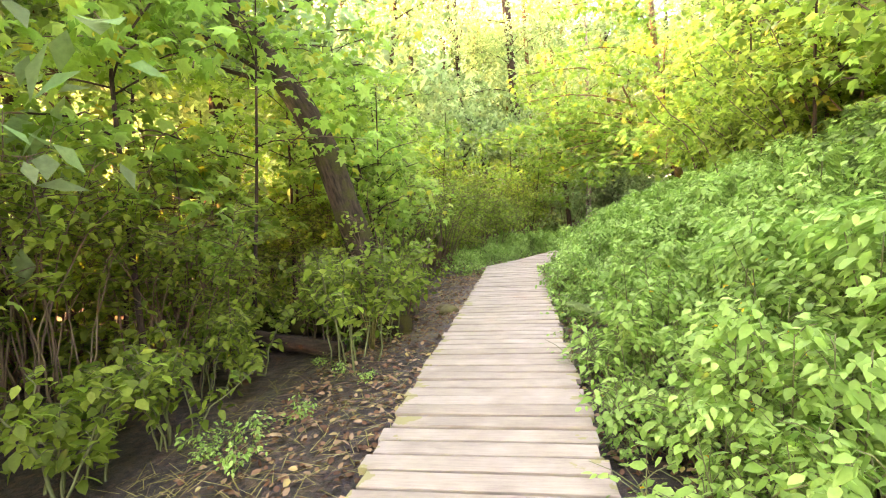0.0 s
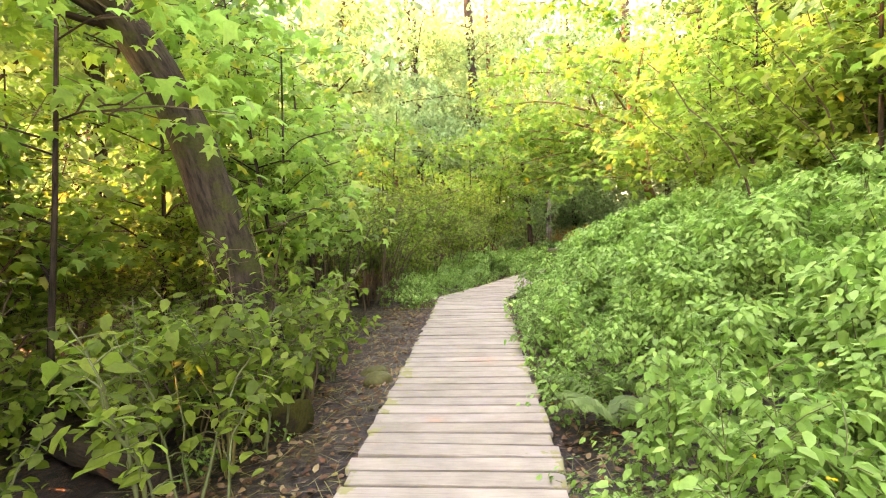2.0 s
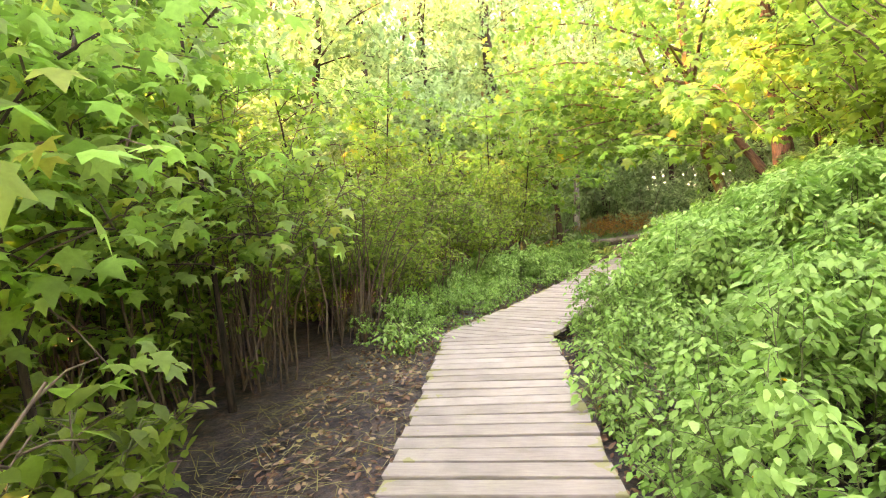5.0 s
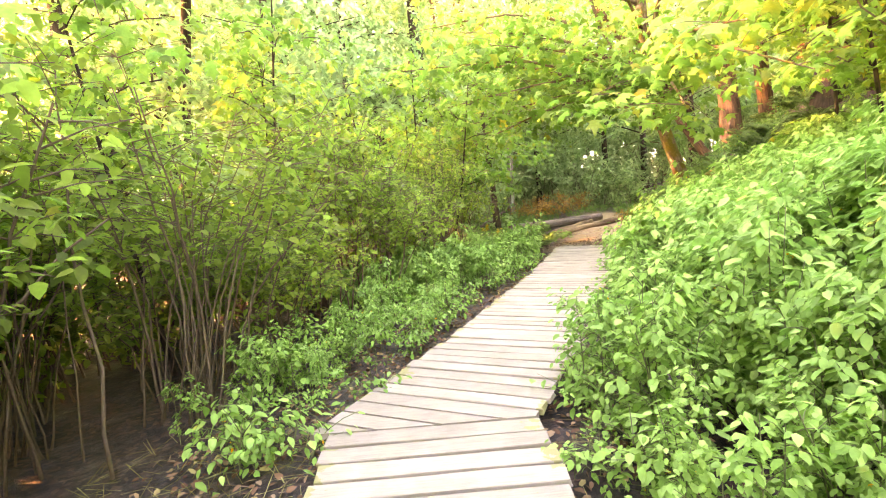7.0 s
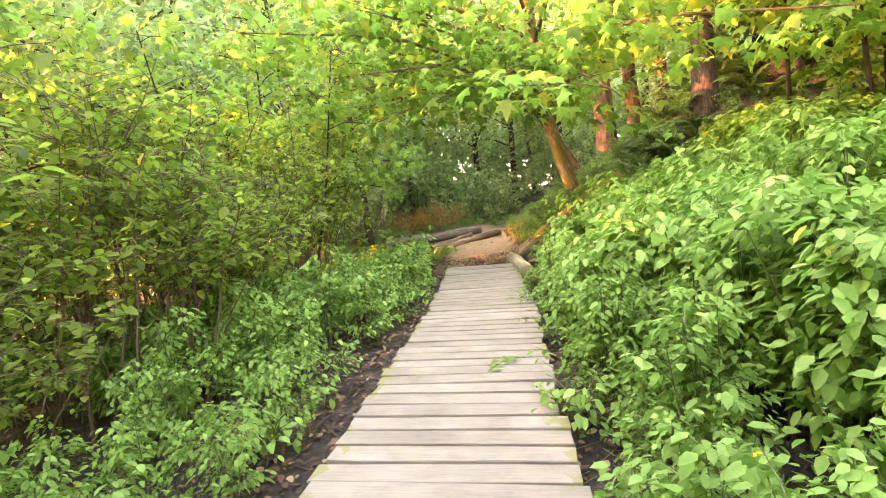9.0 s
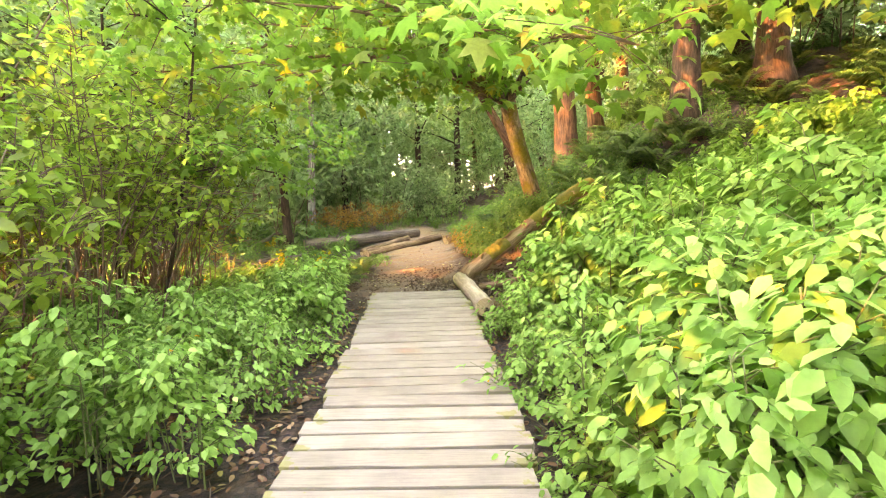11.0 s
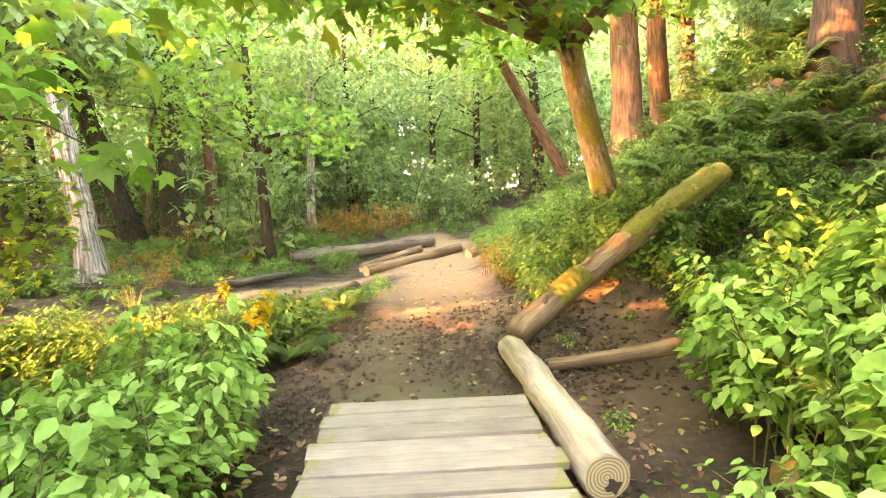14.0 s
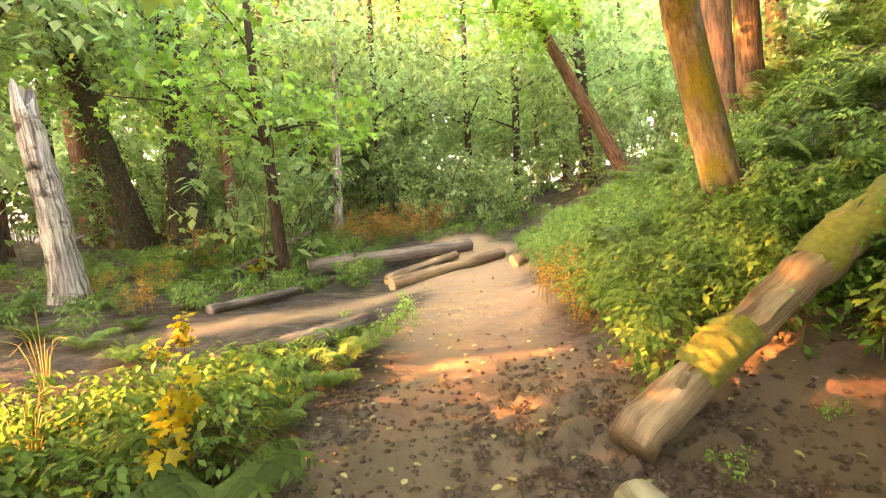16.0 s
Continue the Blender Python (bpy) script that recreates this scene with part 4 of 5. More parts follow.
        p = p + np.stack([np.cos(a) * r, np.sin(a) * r, np.zeros(ivy)], 1)
        put("ivy", leaf_mesh("ivy", M_IVY, "diamond", p, 0.12, rng, 0.9, 0.4, a), root, "dark ivy leaves clinging to the trunk")
    return root


# mossy bark with the shade on the leaning trunk put into its colour
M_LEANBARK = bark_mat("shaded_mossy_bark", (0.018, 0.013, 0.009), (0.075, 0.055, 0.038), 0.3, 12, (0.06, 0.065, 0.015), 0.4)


def up(x, y, *pts):
    return [(x, y, gz(x, y))] + list(pts)


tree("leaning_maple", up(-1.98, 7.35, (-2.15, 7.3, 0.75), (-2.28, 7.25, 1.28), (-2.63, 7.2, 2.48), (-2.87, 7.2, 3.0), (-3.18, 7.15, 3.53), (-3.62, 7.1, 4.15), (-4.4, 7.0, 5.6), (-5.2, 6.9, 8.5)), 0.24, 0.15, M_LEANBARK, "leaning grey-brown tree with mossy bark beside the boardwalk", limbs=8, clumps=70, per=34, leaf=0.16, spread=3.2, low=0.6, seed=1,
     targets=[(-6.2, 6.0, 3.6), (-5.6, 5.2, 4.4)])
maple = tree("maple_tree", up(8.3, 24.65, (8.05, 24.6, 1.5), (7.4, 24.6, 3.3), (6.95, 24.4, 5.2), (6.6, 24.2, 8), (6.4, 24.0, 11)), 0.22, 0.12, M_BARK, "leaning maple with orange-brown bark on the bank", limbs=0, clumps=500, per=12, leaf=0.26, spread=2.4, low=0.42, seed=2,
     targets=[(4.7, 18.0, 2.7), (4.1, 15.4, 3.3), (4.3, 14.6, 2.5), (5.9, 16.0, 4.0), (3.7, 19.8, 3.3), (5.2, 17.6, 6.6),
              (1.2, 20.6, 3.5), (-0.3, 21.2, 4.4), (1.8, 21.3, 4.9), (1.2, 22.5, 5.6), (3.2, 22.8, 3.8), (2.6, 23.0, 5.6), (1.3, 21.1, 2.6), (0.5, 22.6, 3.0), (1.5, 25.5, 4.8), (0.4, 27.0, 4.4),
              (2.8, 26.5, 5.2), (-0.6, 24.5, 5.0), (0.5, 23.5, 7.6), (2.5, 24.5, 8.6), (0.0, 26.0, 6.8), (7.0, 16.5, 5.0), (3.0, 28.5, 6.2), (3.6, 20.6, 7.0), (5.0, 21.5, 9.2), (2.0, 22.0, 9.8)])
fork = np.array([(7.62, 24.6, 2.75), (7.15, 24.5, 3.5), (6.45, 24.3, 4.3), (5.6, 24.0, 5.6), (4.9, 23.6, 7.0)]) - np.array(maple.matrix_basis.translation)
put("limb", tubes_mesh("limb", M_BARK, [(smooth_line(fork, 14), np.linspace(0.10, 0.04, 14))], 9), maple)
# dark trees that close the sky over the steep bank; crown colour darkened as shade
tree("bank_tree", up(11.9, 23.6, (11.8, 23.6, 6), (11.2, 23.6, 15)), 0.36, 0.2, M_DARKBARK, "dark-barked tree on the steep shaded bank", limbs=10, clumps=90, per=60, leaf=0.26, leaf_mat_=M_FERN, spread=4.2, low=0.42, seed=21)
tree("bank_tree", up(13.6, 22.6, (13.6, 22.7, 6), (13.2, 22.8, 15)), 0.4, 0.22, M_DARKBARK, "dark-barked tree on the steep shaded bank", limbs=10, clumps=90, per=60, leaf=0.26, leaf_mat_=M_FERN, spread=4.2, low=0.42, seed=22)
# these two are added to darken the bank beside the first run
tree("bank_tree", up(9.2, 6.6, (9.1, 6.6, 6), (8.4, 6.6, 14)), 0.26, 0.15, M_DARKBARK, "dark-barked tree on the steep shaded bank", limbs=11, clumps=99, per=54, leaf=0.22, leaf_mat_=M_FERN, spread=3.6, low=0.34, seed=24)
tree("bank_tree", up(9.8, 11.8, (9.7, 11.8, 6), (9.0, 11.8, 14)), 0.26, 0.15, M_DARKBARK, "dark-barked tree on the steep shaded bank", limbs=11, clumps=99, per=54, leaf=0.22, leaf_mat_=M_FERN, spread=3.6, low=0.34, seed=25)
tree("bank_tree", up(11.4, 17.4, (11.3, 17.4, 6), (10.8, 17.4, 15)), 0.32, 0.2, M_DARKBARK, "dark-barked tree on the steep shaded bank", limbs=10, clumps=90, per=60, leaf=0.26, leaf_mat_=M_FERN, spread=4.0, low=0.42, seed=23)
tree("bank_tree", up(12.15, 28.5, (11.9, 28.5, 5.1), (11.2, 28.6, 13)), 0.42, 0.25, M_WARMBARK, "broad ruddy-barked tree high on the bank", limbs=6, clumps=50, per=60, leaf=0.2, spread=3.5, low=0.5, seed=3)
tree("bank_tree", up(14.3, 29.5, (13.95, 29.5, 5.6), (13.4, 29.5, 13)), 0.32, 0.2, M_WARMBARK, "ruddy-barked tree high on the bank", limbs=5, clumps=40, per=60, leaf=0.2, spread=3.0, low=0.5, seed=4)
tree("young_tree", up(3.45, 33.4, (3.3, 33.4, 2), (3.05, 33.4, 4), (2.9, 33.2, 9)), 0.17, 0.06, M_DARKBARK, "slender dark-barked young maple with bright green leaves", limbs=11, clumps=80, per=34, leaf=0.2, spread=3.4, low=0.36, seed=5)
snag = tree("dead_snag", up(-0.44, 31.5, (-0.62, 31.5, 1.4), (-0.86, 31.5, 3.3)), 0.30, 0.2, M_PALEBARK, "bleached dead tree snag with a broken top", limbs=0, seed=6)
for a, z in ((20, 1.1), (150, 1.9), (275, 2.5)):
    c, d = np.array([-0.12 * z, 0, z]), np.array([math.cos(radians(a)), math.sin(radians(a)), 0.35])
    put("branch_stub", tubes_mesh("branch_stub", M_PALEBARK, [([c + d * 0.15, c + d * 0.3, c + d * 0.42], (0.05, 0.035, 0.022))], 7), snag)
tree("ivy_tree", up(0.48, 39.0, (0.45, 39, 3.4), (0.1, 39.2, 12), (-0.4, 39.2, 23)), 0.5, 0.25, M_DARKBARK, "thick dark trunk clad in ivy", limbs=12, clumps=110, per=44, leaf=0.3, leaf_mat_=M_FAR, shape="diamond", spread=5.2, low=0.36, seed=7, ivy=2600)
tree("ivy_tree", up(-0.85, 39.5, (-2.2, 39.5, 4.4), (-4, 39.5, 11), (-5, 39.5, 21)), 0.36, 0.2, M_DARKBARK, "dark leaning trunk clad in ivy", limbs=11, clumps=100, per=44, leaf=0.3, leaf_mat_=M_FAR, shape="diamond", spread=5, low=0.36, seed=8, ivy=2000)
tree("alder_tree", up(6.1, 45, (6.3, 45, 6), (6.5, 45, 19)), 0.24, 0.12, M_PALEBARK, "pale straight alder trunk", limbs=9, clumps=90, per=44, leaf=0.34, leaf_mat_=M_FAR, shape="diamond", spread=4.6, low=0.42, seed=9)
tree("lit_leaning_tree", up(-4.5, 47, (-5.6, 48, 8), (-8.0, 50, 15)), 0.6, 0.35, M_WARMBARK, "large leaning tree with a sunlit trunk", limbs=9, clumps=90, per=44, leaf=0.36, leaf_mat_=M_FAR, shape="diamond", spread=5, low=0.55, seed=10)
tree("leaning_alder", up(15.9, 36, (13.6, 36, 5.1), (11.7, 36, 7.8), (8.8, 36, 12)), 0.25, 0.14, M_WARMBARK, "slanting brown tree behind the logs", limbs=7, clumps=60, per=44, leaf=0.26, spread=3.4, low=0.5, seed=11)
# the two near x -9, y 23 and 29 are added sun blockers
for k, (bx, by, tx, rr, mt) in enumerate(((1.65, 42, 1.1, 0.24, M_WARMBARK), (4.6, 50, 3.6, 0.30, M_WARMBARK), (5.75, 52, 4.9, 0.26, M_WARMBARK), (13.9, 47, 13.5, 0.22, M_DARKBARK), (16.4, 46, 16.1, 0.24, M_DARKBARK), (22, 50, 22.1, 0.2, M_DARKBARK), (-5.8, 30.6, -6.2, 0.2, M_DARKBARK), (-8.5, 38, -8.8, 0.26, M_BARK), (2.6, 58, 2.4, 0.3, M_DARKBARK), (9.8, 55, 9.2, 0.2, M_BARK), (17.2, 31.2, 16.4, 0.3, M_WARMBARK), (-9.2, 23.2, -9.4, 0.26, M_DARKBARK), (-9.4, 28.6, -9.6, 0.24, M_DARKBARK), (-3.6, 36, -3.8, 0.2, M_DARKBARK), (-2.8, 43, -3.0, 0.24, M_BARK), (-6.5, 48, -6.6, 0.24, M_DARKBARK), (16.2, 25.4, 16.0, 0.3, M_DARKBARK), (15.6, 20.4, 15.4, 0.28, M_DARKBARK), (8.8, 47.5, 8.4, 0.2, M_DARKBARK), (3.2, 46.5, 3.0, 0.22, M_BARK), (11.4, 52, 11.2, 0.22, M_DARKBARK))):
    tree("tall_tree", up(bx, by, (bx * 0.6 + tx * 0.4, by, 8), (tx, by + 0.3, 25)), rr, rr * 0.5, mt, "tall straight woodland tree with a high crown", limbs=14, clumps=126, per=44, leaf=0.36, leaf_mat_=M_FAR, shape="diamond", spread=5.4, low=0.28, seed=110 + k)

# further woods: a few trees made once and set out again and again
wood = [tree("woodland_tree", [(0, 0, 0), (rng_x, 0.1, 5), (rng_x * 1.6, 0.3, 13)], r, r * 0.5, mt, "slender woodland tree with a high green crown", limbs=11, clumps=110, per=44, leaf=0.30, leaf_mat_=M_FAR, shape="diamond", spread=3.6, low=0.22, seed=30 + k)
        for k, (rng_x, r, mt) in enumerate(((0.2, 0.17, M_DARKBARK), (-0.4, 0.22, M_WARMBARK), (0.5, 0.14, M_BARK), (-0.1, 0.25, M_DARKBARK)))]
rng_w = np.random.default_rng(77)
# many at x below -6 are added to block and dapple the low sun
spots = [(-1.5, 46), (8.5, 60), (19, 48), (17, 40), (20, 36), (22, 44), (-6, 42), (-9, 36), (-8.6, 31.5), (-8.5, 9.5), (-9, 15.4), (-8, 12.5), (-9, 8), (-7, -6), (-7.5, 2.5), (-6.8, 5.6), (-6.6, -0.6), (-10.5, 18.6), (-10, 6.3), (-9.6, 4.2), (-9.5, 0.8), (-11.5, 12.6), (-11.8, 16.2), (-12, 8.2), (-6.4, 22.3), (-9.5, 31.6), (-12.0, 21.5), (-13.5, 29.4), (-5.5, 35),
         (-13, 42), (-14, 33), (6, 64), (0, 66), (12, 62), (18, 58), (-7, 58), (-13, 52), (26, 50), (25, 34), (18, 24), (16.5, 19), (15, 14), (11.5, 13), (12.5, 8), (11, 3), (12, -3), (19, 12), (20, 20), (21, 4),
         (8.3, 9.5), (8.6, 3.0), (3, -10), (-3, -12), (9, -9), (-2.5, 70), (-20, 60), (24, 66), (30, 58), (33, 42), (-24, 45), (28, 14), (30, 28)]
for x, y in spots:
    s = rng_w.uniform(0.85, 1.3)
    ob = copy_thing(wood[rng_w.integers(4)], Matrix())
    ob.matrix_basis = pose(x, y, gz(x, y) - 0.1, rng_w.normal(0, 2.5), rng_w.normal(0, 2.5), rng_w.uniform(0, 360)) @ Matrix.Diagonal((s, s, s, 1))
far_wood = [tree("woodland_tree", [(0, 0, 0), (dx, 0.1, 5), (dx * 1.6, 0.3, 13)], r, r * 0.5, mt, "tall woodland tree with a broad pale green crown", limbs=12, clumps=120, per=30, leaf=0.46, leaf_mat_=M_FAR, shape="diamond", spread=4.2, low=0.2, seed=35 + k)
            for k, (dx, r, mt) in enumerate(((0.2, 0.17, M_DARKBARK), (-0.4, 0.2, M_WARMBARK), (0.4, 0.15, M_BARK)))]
for k in range(46):
    a = radians(-62 + 124 * (k + rng_w.uniform(-0.4, 0.4)) / 45)
    r = rng_w.uniform(46, 78)
    x, y, s = 4 + r * math.sin(a), 16 + r * math.cos(a), rng_w.uniform(1.5, 2.1)
    ob = copy_thing(far_wood[rng_w.integers(3)], Matrix())
    ob.matrix_basis = pose(x, y, gz(x, y) - 0.1, rng_w.normal(0, 2.5), rng_w.normal(0, 2.5), rng_w.uniform(0, 360)) @ Matrix.Diagonal((s, s, s, 1))
drop(wood + far_wood)
# tall saplings in the thicket
saplings = [tree("maple_sapling", [(0, 0, 0), (dx, 0.1, 2.2), (dx * 1.7, 0.1, 4.6)], 0.03, 0.01, M_DARKBARK, "slim maple sapling with dark stem and bright leaves", limbs=12, clumps=48, per=16, leaf=0.15, spread=1.1, low=0.3, seed=50 + k) for k, dx in enumerate((0.15, -0.3, 0.4))]
scatter(saplings, [(-4.2, 9.3), (-3.6, -1.4), (-3.6, 4.4), (-3.9, 2.0), (-4.4, 2.6), (-4.6, 5.2), (-3.6, 6.4), (-5.2, 7.6), (-4.0, 8.6), (-2.7, 9.4), (-3.4, 10.4), (-4.6, 10.6),
                   (-3.2, 12.6), (-4.8, 13.4), (-2.9, 14.8), (-4.2, 16.4), (-2.7, 18.2), (-3.4, 20.2), (-1.6, 20.6), (-2.4, 22.6), (-0.2, 22.4), (-5.8, 4.0), (-5.9, 11.4), (-6.2, 15), (-5.6, 18.4), (-4.9, 0.4), (-4.0, -0.8), (0.5, 20.9), (0.0, 22.0), (-0.6, 20.0), (-2.7, 11.0), (-1.9, 7.9), (-2.3, 8.6)], 51, (0.8, 1.25), 0.05)

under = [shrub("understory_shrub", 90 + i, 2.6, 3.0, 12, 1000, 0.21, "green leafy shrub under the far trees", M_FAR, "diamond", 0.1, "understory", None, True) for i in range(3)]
rng_u = np.random.default_rng(5)
us = []
for _ in range(130):
    x, y = rng_u.uniform(-22, 26), rng_u.uniform(22, 66)
    s = x - float(path_x(y))
    if -5.5 < s < 2.6 and y < 38.5 or (0 < s < 6 and y < 34):
        continue
    us.append((x, y))
us += [(8.5, 44.5), (10, 46), (7.5, 48), (11.5, 49), (9.5, 52), (6, 50), (12.5, 44), (4, 47), (2, 46), (13.5, 41), (12, 39.5), (3.0, 42), (-0.5, 43)]
us += [(x, y) for x, y in strip(46, -6, 22, -14, -6.0, 21)]
for k in range(48):
    a, r = radians(-66 + 2.8 * k), rng_u.uniform(26, 46)
    us.append((6 + r * math.sin(a), 16 + r * math.cos(a)))
us = [(x, y) for x, y in us if math.hypot(x - 7.5, (y - 38.0) * 0.7) > 3.2 and not (7 < x < 16 and 19 < y < 33) and not (-12 < x < 1.5 and 23.6 < y < 29.5) and not (-10 < x < 10 and 28 < y < 47 and (x * 7 + y * 3) % 1 < 0.55)]
scatter(under, us, 22, (0.9, 1.9), 0.1)
bank = [shrub("bank_shrub", 95 + i, 1.7, 2.2, 14, 1700, 0.10, "leafy shrub on the wooded bank", M_SHRUB, "ovate", 0.1, "bank shrubs", None, True) for i in range(2)]
scatter(bank, strip(40, -2, 15, 4.0, 8.0, 23), 24, (1.0, 1.7), 0.1)
# same shrubs added behind the left thicket, blocking low light through its stems
scatter(bank, [(-5.0, 0.8), (-5.3, 2.6), (-5.0, 4.6), (-4.8, 6.6), (-4.4, 8.4), (-4.3, 9.6), (-4.4, 10.8), (-4.3, 12.0), (-4.4, 13.2), (-4.0, 14.4), (-3.9, 15.6), (-3.5, 16.8), (-3.2, 18.2), (-3.6, 10.1), (-3.7, 11.4)], 240, (1.0, 1.35), 0.1)
scatter(saplings, strip(30, 0, 17, 4.2, 7.5, 230), 231, (0.7, 1.1), 0.05)
fill("fern_slope", ferns, strip(16, 15, 21, 5.0, 9, 232) + strip(34, 15, 23, 7, 13, 2320), 233, "sword ferns on the wooded slope", "ferns", (0.9, 1.3))
# shrubs added far left to keep low sun off the near ground
scatter(under, [(-7.5, 0), (-8, 1.5), (-7, 3.5), (-8.5, 4.5), (-7.8, 6.5), (-6.8, -2), (-7.4, 8.2)], 234, (1.1, 1.4), 0.1)
# far shrubs with haze put into their leaf colour
hazy_under = [shrub("understory_shrub", 93 + i, 2.6, 3.0, 12, 900, 0.22, "leafy shrub of the far woods, its green paled as haze", M_MIST, "diamond", 0.05, "understory", None, True) for i in range(2)]
scatter(hazy_under, [(9, 50), (11, 52), (13, 54), (15, 57), (12, 57), (17, 54), (8, 55), (10, 60), (14, 62), (18, 60), (6, 58), (20, 56), (4, 60), (0, 56), (22, 52), (-4, 58), (2, 52), (-2, 50), (5, 53), (24, 56), (-8, 54), (-10, 48), (27, 48), (29, 42), (20, 46)], 235, (2.0, 2.8), 0.1)
fill("fern_bank", ferns, strip(46, 21.5, 31, 3.3, 9.5, 236) + strip(40, 21, 31, 8, 14, 2360), 237, "dense dark sword ferns covering the bank", "ferns", (0.9, 1.4))
# shrubs that carry the orange sun glow in their colour
russet = [shrub("russet_shrub", 99, 1.7, 2.4, 14, 1100, 0.09, "russet shrub with orange low sunlight put into its leaf colour", M_RED, "ovate", 0.2, "russet shrubs")]
scatter(russet, [(6.6, 38.4), (7.5, 38.8), (8.4, 39.2), (9.3, 39.7), (5.8, 39.4), (7.0, 39.8), (1.2, 36.5)], 25, (0.75, 1.0), 0.05)
scatter(russet, [(0.9, 33.0), (-0.2, 32.3), (1.9, 33.9), (0.2, 33.8), (6.75, 25.4), (6.95, 25.9), (6.6, 24.95), (7.1, 26.4), (1.1, 29.8)], 251, (0.25, 0.42), 0.03)
yellow = [shrub("yellow_sapling", 98, 0.75, 0.4, 3, 60, 0.09, "small sapling with yellow autumn leaves", M_YELLOW, "maple", 0.5, "yellow saplings")]
scatter(yellow, [(2.75, 23.4), (2.9, 33.6), (2.4, 25.9)], 26, (0.8, 1.0), 0.02)
for group in (jewels, big, mass, small, herbmass, bank_mass, saplings, bushes, herbs, hazels, ferns, pale_ferns, under, hazy_under, bank, russet, yellow):
    drop(group)


# ---------- litter ----------
def litter():
    rng = np.random.default_rng(8)
    p = np.array(strip(15000, -1, 21.3, -1.9, 1.5, 31) + strip(1600, 21.2, 36, -2.6, 3.2, 32))
    s = p[:, 0] - path_x(p[:, 1])
    p = p[(np.abs(s) > 0.66) | (p[:, 1] > 21.5)]
    keep = (p[:, 1] < 21.5) | (rng.uniform(0, 1, len(p)) < 0.35)
    p = p[keep]
    pos = np.stack([p[:, 0], p[:, 1], ground_z(p[:, 0], p[:, 1]) + rng.uniform(0.006, 0.03, len(p))], 1)
    ob = new("leaf_litter", leaf_mesh("leaf_litter", M_DEAD, "ovate", pos, 0.065, rng, 0.0, 0.35))
    tagged(ob, "scattered dry brown fallen leaves", "leaf litter", kind="stuff")
    lines = []
    for x, y in strip(330, 0, 21, -2.0, -0.72, 33) + strip(120, 0, 20, 0.72, 1.4, 34):
        a, ln = rng.uniform(0, np.pi), rng.uniform(0.1, 0.45)
        d = np.array([math.cos(a) * ln / 2, math.sin(a) * ln / 2, 0])
        c = np.array([x, y, gz(x, y) + 0.015])
        lines.append(([c - d, c + rng.normal(0, 0.02, 3) + (0, 0, 0.012), c + d], (0.004, 0.004, 0.002)))
    tagged(new("twig_litter", tubes_mesh("twig_litter", M_TWIG, lines, 4)), "small broken twigs on the ground", "twigs", kind="stuff")

    p = np.array(strip(2600, -0.5, 13, -2.3, -0.7, 35) + strip(500, 0, 19, 0.7, 1.3, 36))
    pos = np.stack([p[:, 0], p[:, 1], ground_z(p[:, 0], p[:, 1]) + rng.uniform(0.01, 0.04, len(p))], 1)
    tagged(new("dry_straw", leaf_mesh("dry_straw", M_STRAW, "stalk", pos, 0.24, rng, 0.0, 0.12)), "dry straw-coloured stalks lying on the soil", "straw", kind="stuff")
    # clods of trodden mud
    n = 4800
    right = rng.uniform(0, 1, n) < 0.7
    y = np.where(right, rng.normal(22.7, 0.75, n), rng.uniform(21.3, 24.6, n))
    x = np.where(right, rng.normal(5.35, 0.6, n), path_x(y) + rng.normal(-1.1, 0.28, n))
    r = rng.uniform(0.006, 0.03, n)
    base = np.array([(1, 0, 0), (0.3, 0.9, 0.1), (-0.8, 0.5, 0), (-0.7, -0.7, 0.1), (0.4, -0.9, 0), (0.1, 0, 0.75), (0, 0, -0.5)])
    tri = np.array([(0, 1, 5), (1, 2, 5), (2, 3, 5), (3, 4, 5), (4, 0, 5), (1, 0, 6), (2, 1, 6), (3, 2, 6), (4, 3, 6), (0, 4, 6)])
    v = base[None] * r[:, None, None] * rng.uniform(0.6, 1.4, (n, 7, 1)) + np.stack([x, y, ground_z(x, y) + r * 0.25], 1)[:, None]
    f = (tri[None] + (np.arange(n) * 7)[:, None, None]).reshape(-1, 3)
    tagged(new("mud_clods", mesh_np("mud_clods", v.reshape(-1, 3), [f], M_CLOD)), "dark clods of trodden mud on the trail", "mud", kind="stuff")
    # pale petals and small leaves fallen on the trail
    p = np.array(strip(260, 21.6, 31, -1.3, 1.4, 37) + strip(110, 20.3, 23.0, 1.0, 3.2, 38))
    pos = np.stack([p[:, 0], p[:, 1], ground_z(p[:, 0], p[:, 1]) + 0.02], 1)
    tagged(new("fallen_leaves", leaf_mesh("fallen_leaves", M_PALE, "ovate", pos, 0.06, rng, 0.0, 0.15)), "small pale yellow leaves fallen on the trail", "leaf litter", kind="stuff")


LEAF["stalk"] = (np.array([(0, 0.012, 0), (1, 0.006, 0.02), (1, -0.006, 0.02), (0, -0.012, 0)]), [np.array([(0, 3, 2), (0, 2, 1)])])
M_CLOD = wood_mat("mud_clod", (0.03, 0.018, 0.011), (0.095, 0.058, 0.036))
M_PALE = leaf_mat("pale_leaf", (0.30, 0.26, 0.12), (0.42, 0.38, 0.20), (0.55, 0.50, 0.30), 0.2, 0.6, 1.0)
litter()


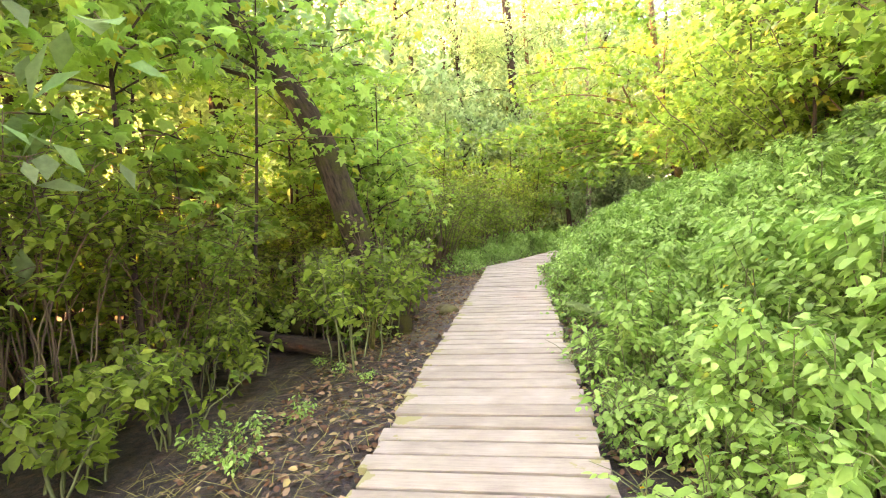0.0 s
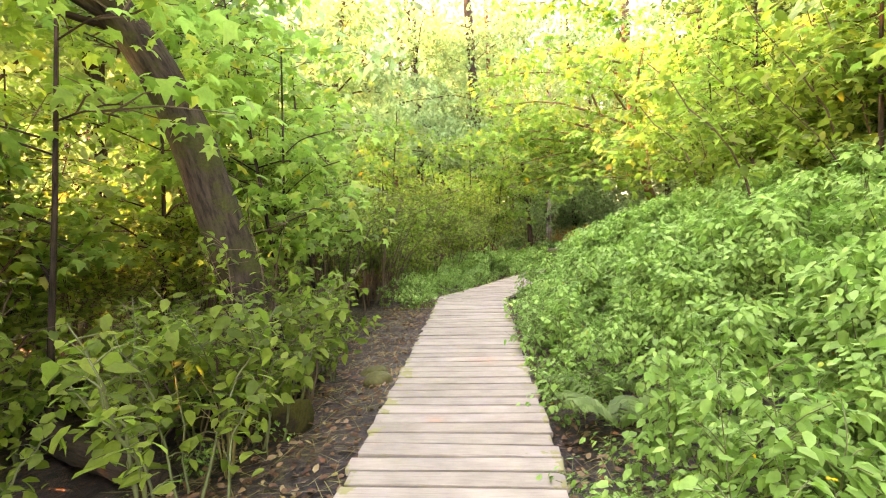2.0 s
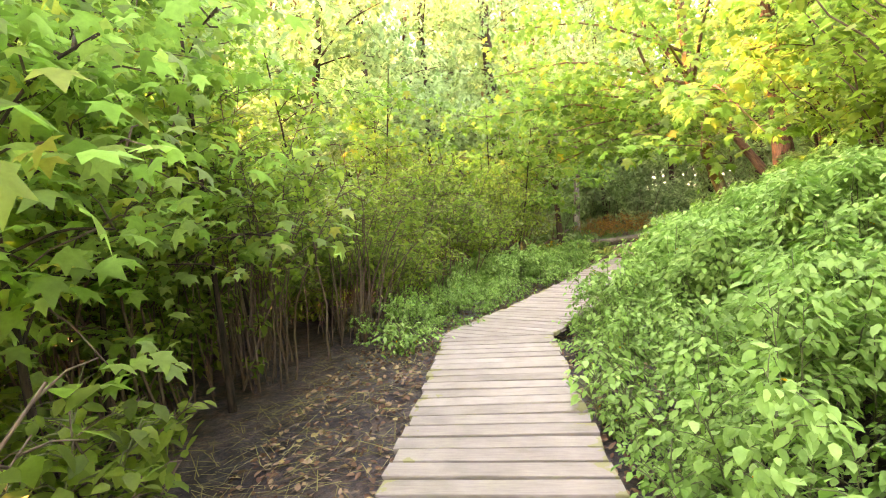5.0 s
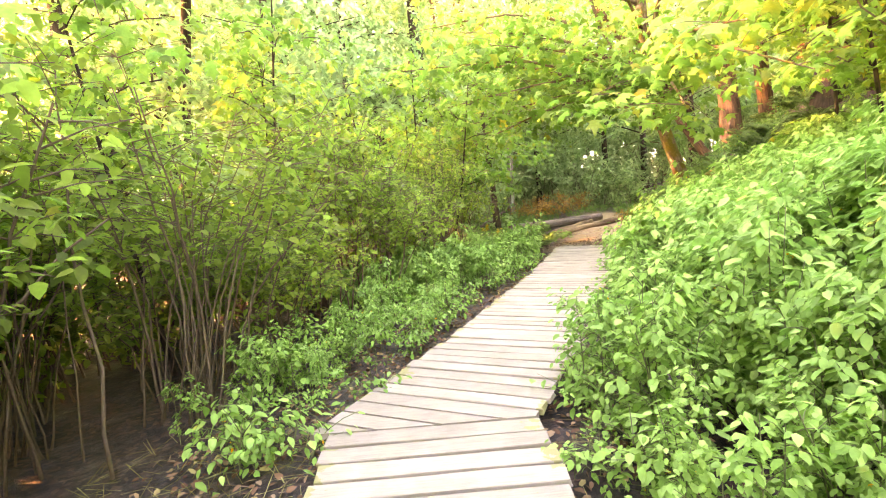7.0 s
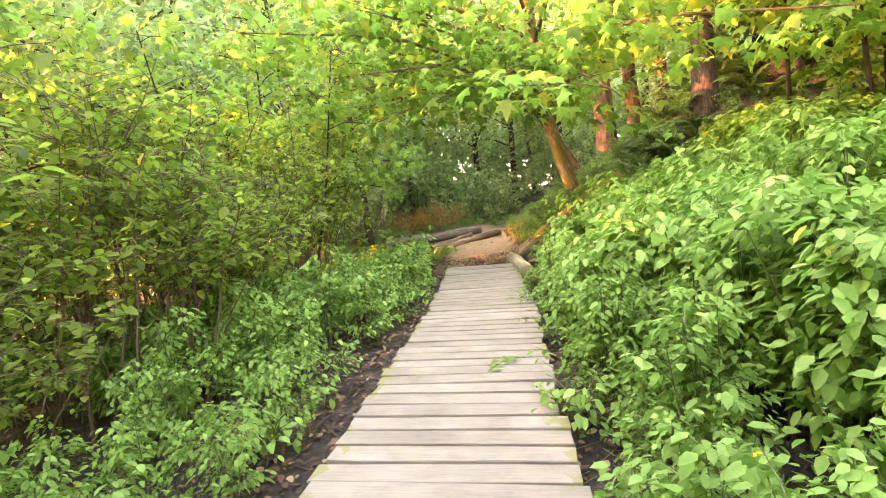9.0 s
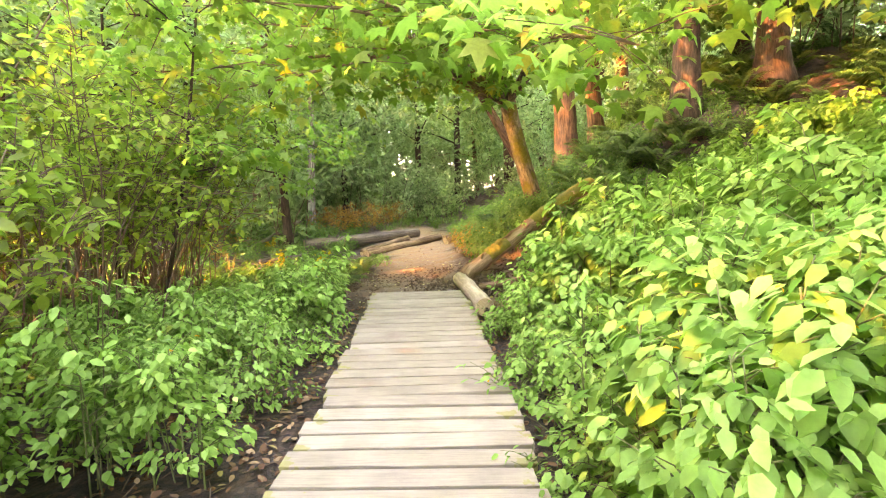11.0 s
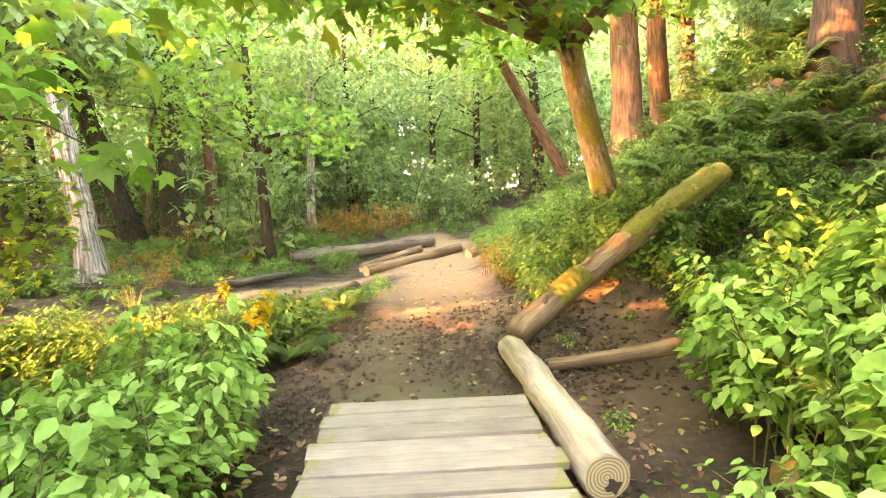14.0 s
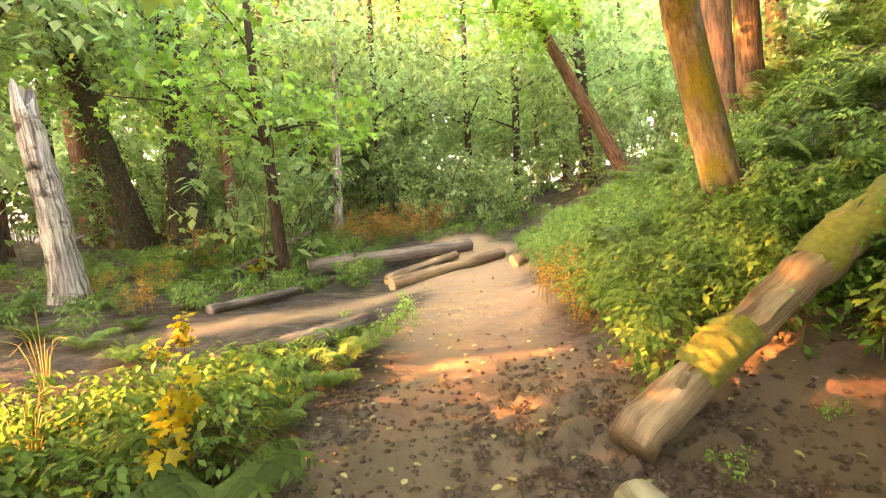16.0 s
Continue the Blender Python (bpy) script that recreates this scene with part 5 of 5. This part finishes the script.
# ---------- straw tuft, moss hummocks and dead canes ----------
def grass_tuft(name, x, y, blades, length, material, label, seed):
    rng = np.random.default_rng(seed)
    root = thing(name, pose(x, y, gz(x, y) - 0.02), label, "grass")
    for k in range(blades):
        a, ln = rng.uniform(0, 2 * np.pi), length * rng.uniform(0.6, 1.1)
        out = rng.uniform(0.15, 0.6) * ln
        line = smooth_line([(0.02 * math.cos(a), 0.02 * math.sin(a), 0), (out * 0.3 * math.cos(a), out * 0.3 * math.sin(a), ln * 0.7), (out * math.cos(a), out * math.sin(a), ln * rng.uniform(0.5, 0.95))], 7)
        v, q, t, uv = tube_arrays(line, np.linspace(0.006, 0.0015, 7), 4)
        put("blade", mesh_np("blade", v, [q, t], material), root)


grass_tuft("straw_tuft", -1.62, 5.75, 16, 0.75, M_STRAW, "tuft of dry straw-coloured grass beside the boardwalk", 1)
grass_tuft("straw_tuft", 1.35, 25.6, 12, 1.0, M_STRAW, "dry pale canes rising from the undergrowth", 2)
grass_tuft("straw_tuft", 1.9, 23.9, 10, 0.9, M_STRAW, "dry pale canes rising from the undergrowth", 3)
grass_tuft("grass_tuft", 1.05, 4.9, 14, 0.4, M_GRASS, "small tuft of green grass at the boardwalk's edge", 4)


M_DULLMOSS = wood_mat("dull_moss", (0.035, 0.036, 0.008), (0.12, 0.11, 0.02))


def hummock(name, x, y, r, h, label, seed):
    """A low uneven cushion of moss."""
    rng = np.random.default_rng(seed)
    bm = bmesh.new()
    bmesh.ops.create_icosphere(bm, subdivisions=3, radius=1)
    for v in bm.verts:
        d = 1 + 0.22 * noise.noise(v.co * 1.7 + Vector((seed, 0, 0))) + 0.08 * noise.noise(v.co * 6)
        v.co = Vector((v.co.x * r * d, v.co.y * r * 0.75 * d, v.co.z * h * d))
    for f in bm.faces:
        f.smooth = True
    me = bpy.data.meshes.new(name)
    bm.to_mesh(me)
    bm.free()
    me.materials.append(M_DULLMOSS)
    ob = new(name, me)
    ob.matrix_basis = pose(x, y, gz(x, y) + h * 0.1, 0, 0, rng.uniform(0, 180))
    tagged(ob, label, "moss")


hummock("moss_cushion", -0.93, 7.65, 0.2, 0.09, "yellow-green moss cushion at the boardwalk's edge", 1)
hummock("moss_cushion", -1.05, 8.0, 0.16, 0.07, "yellow-green moss cushion at the boardwalk's edge", 2)
hummock("mossy_stone", 2.62, 21.75, 0.12, 0.07, "mossy stone beside the muddy trail", 3)
hummock("mossy_stone", 2.45, 22.1, 0.15, 0.07, "mossy stone beside the muddy trail", 4)
hummock("moss_cushion", 5.2, 19.6, 0.25, 0.1, "moss cushion below the jewelweed", 5)


# ---------- a fallen sprig on the planks ----------
def sprig(x, y, z, seed):
    """A short broken twig with a few fresh leaves."""
    rng = np.random.default_rng(seed)
    root = thing("leafy_sprig", pose(x, y, z, 0, 0, 35), "small fallen green sprig lying on the grey planks", "sprig")
    line = smooth_line([(-0.16, 0, 0.008), (0, 0.02, 0.02), (0.18, 0, 0.012)], 8)
    put("stem", tubes_mesh("stem", M_STEM, [(line, np.linspace(0.004, 0.002, 8))], 5), root)
    for k in range(7):
        p = line[1 + k]
        side = 1 if k % 2 else -1
        v, f = leaf_arrays("ovate", np.array([p + (0, 0, 0.006)]), np.array([side * rng.uniform(0.6, 1.3)]), np.array([-0.15]), np.array([rng.normal(0, 0.2)]), np.array([rng.uniform(0.08, 0.12)]))
        put("leaf", mesh_np("leaf", v, f, M_MAPLE), root)


sprig(1.75, 15.5, 0.004, 5)
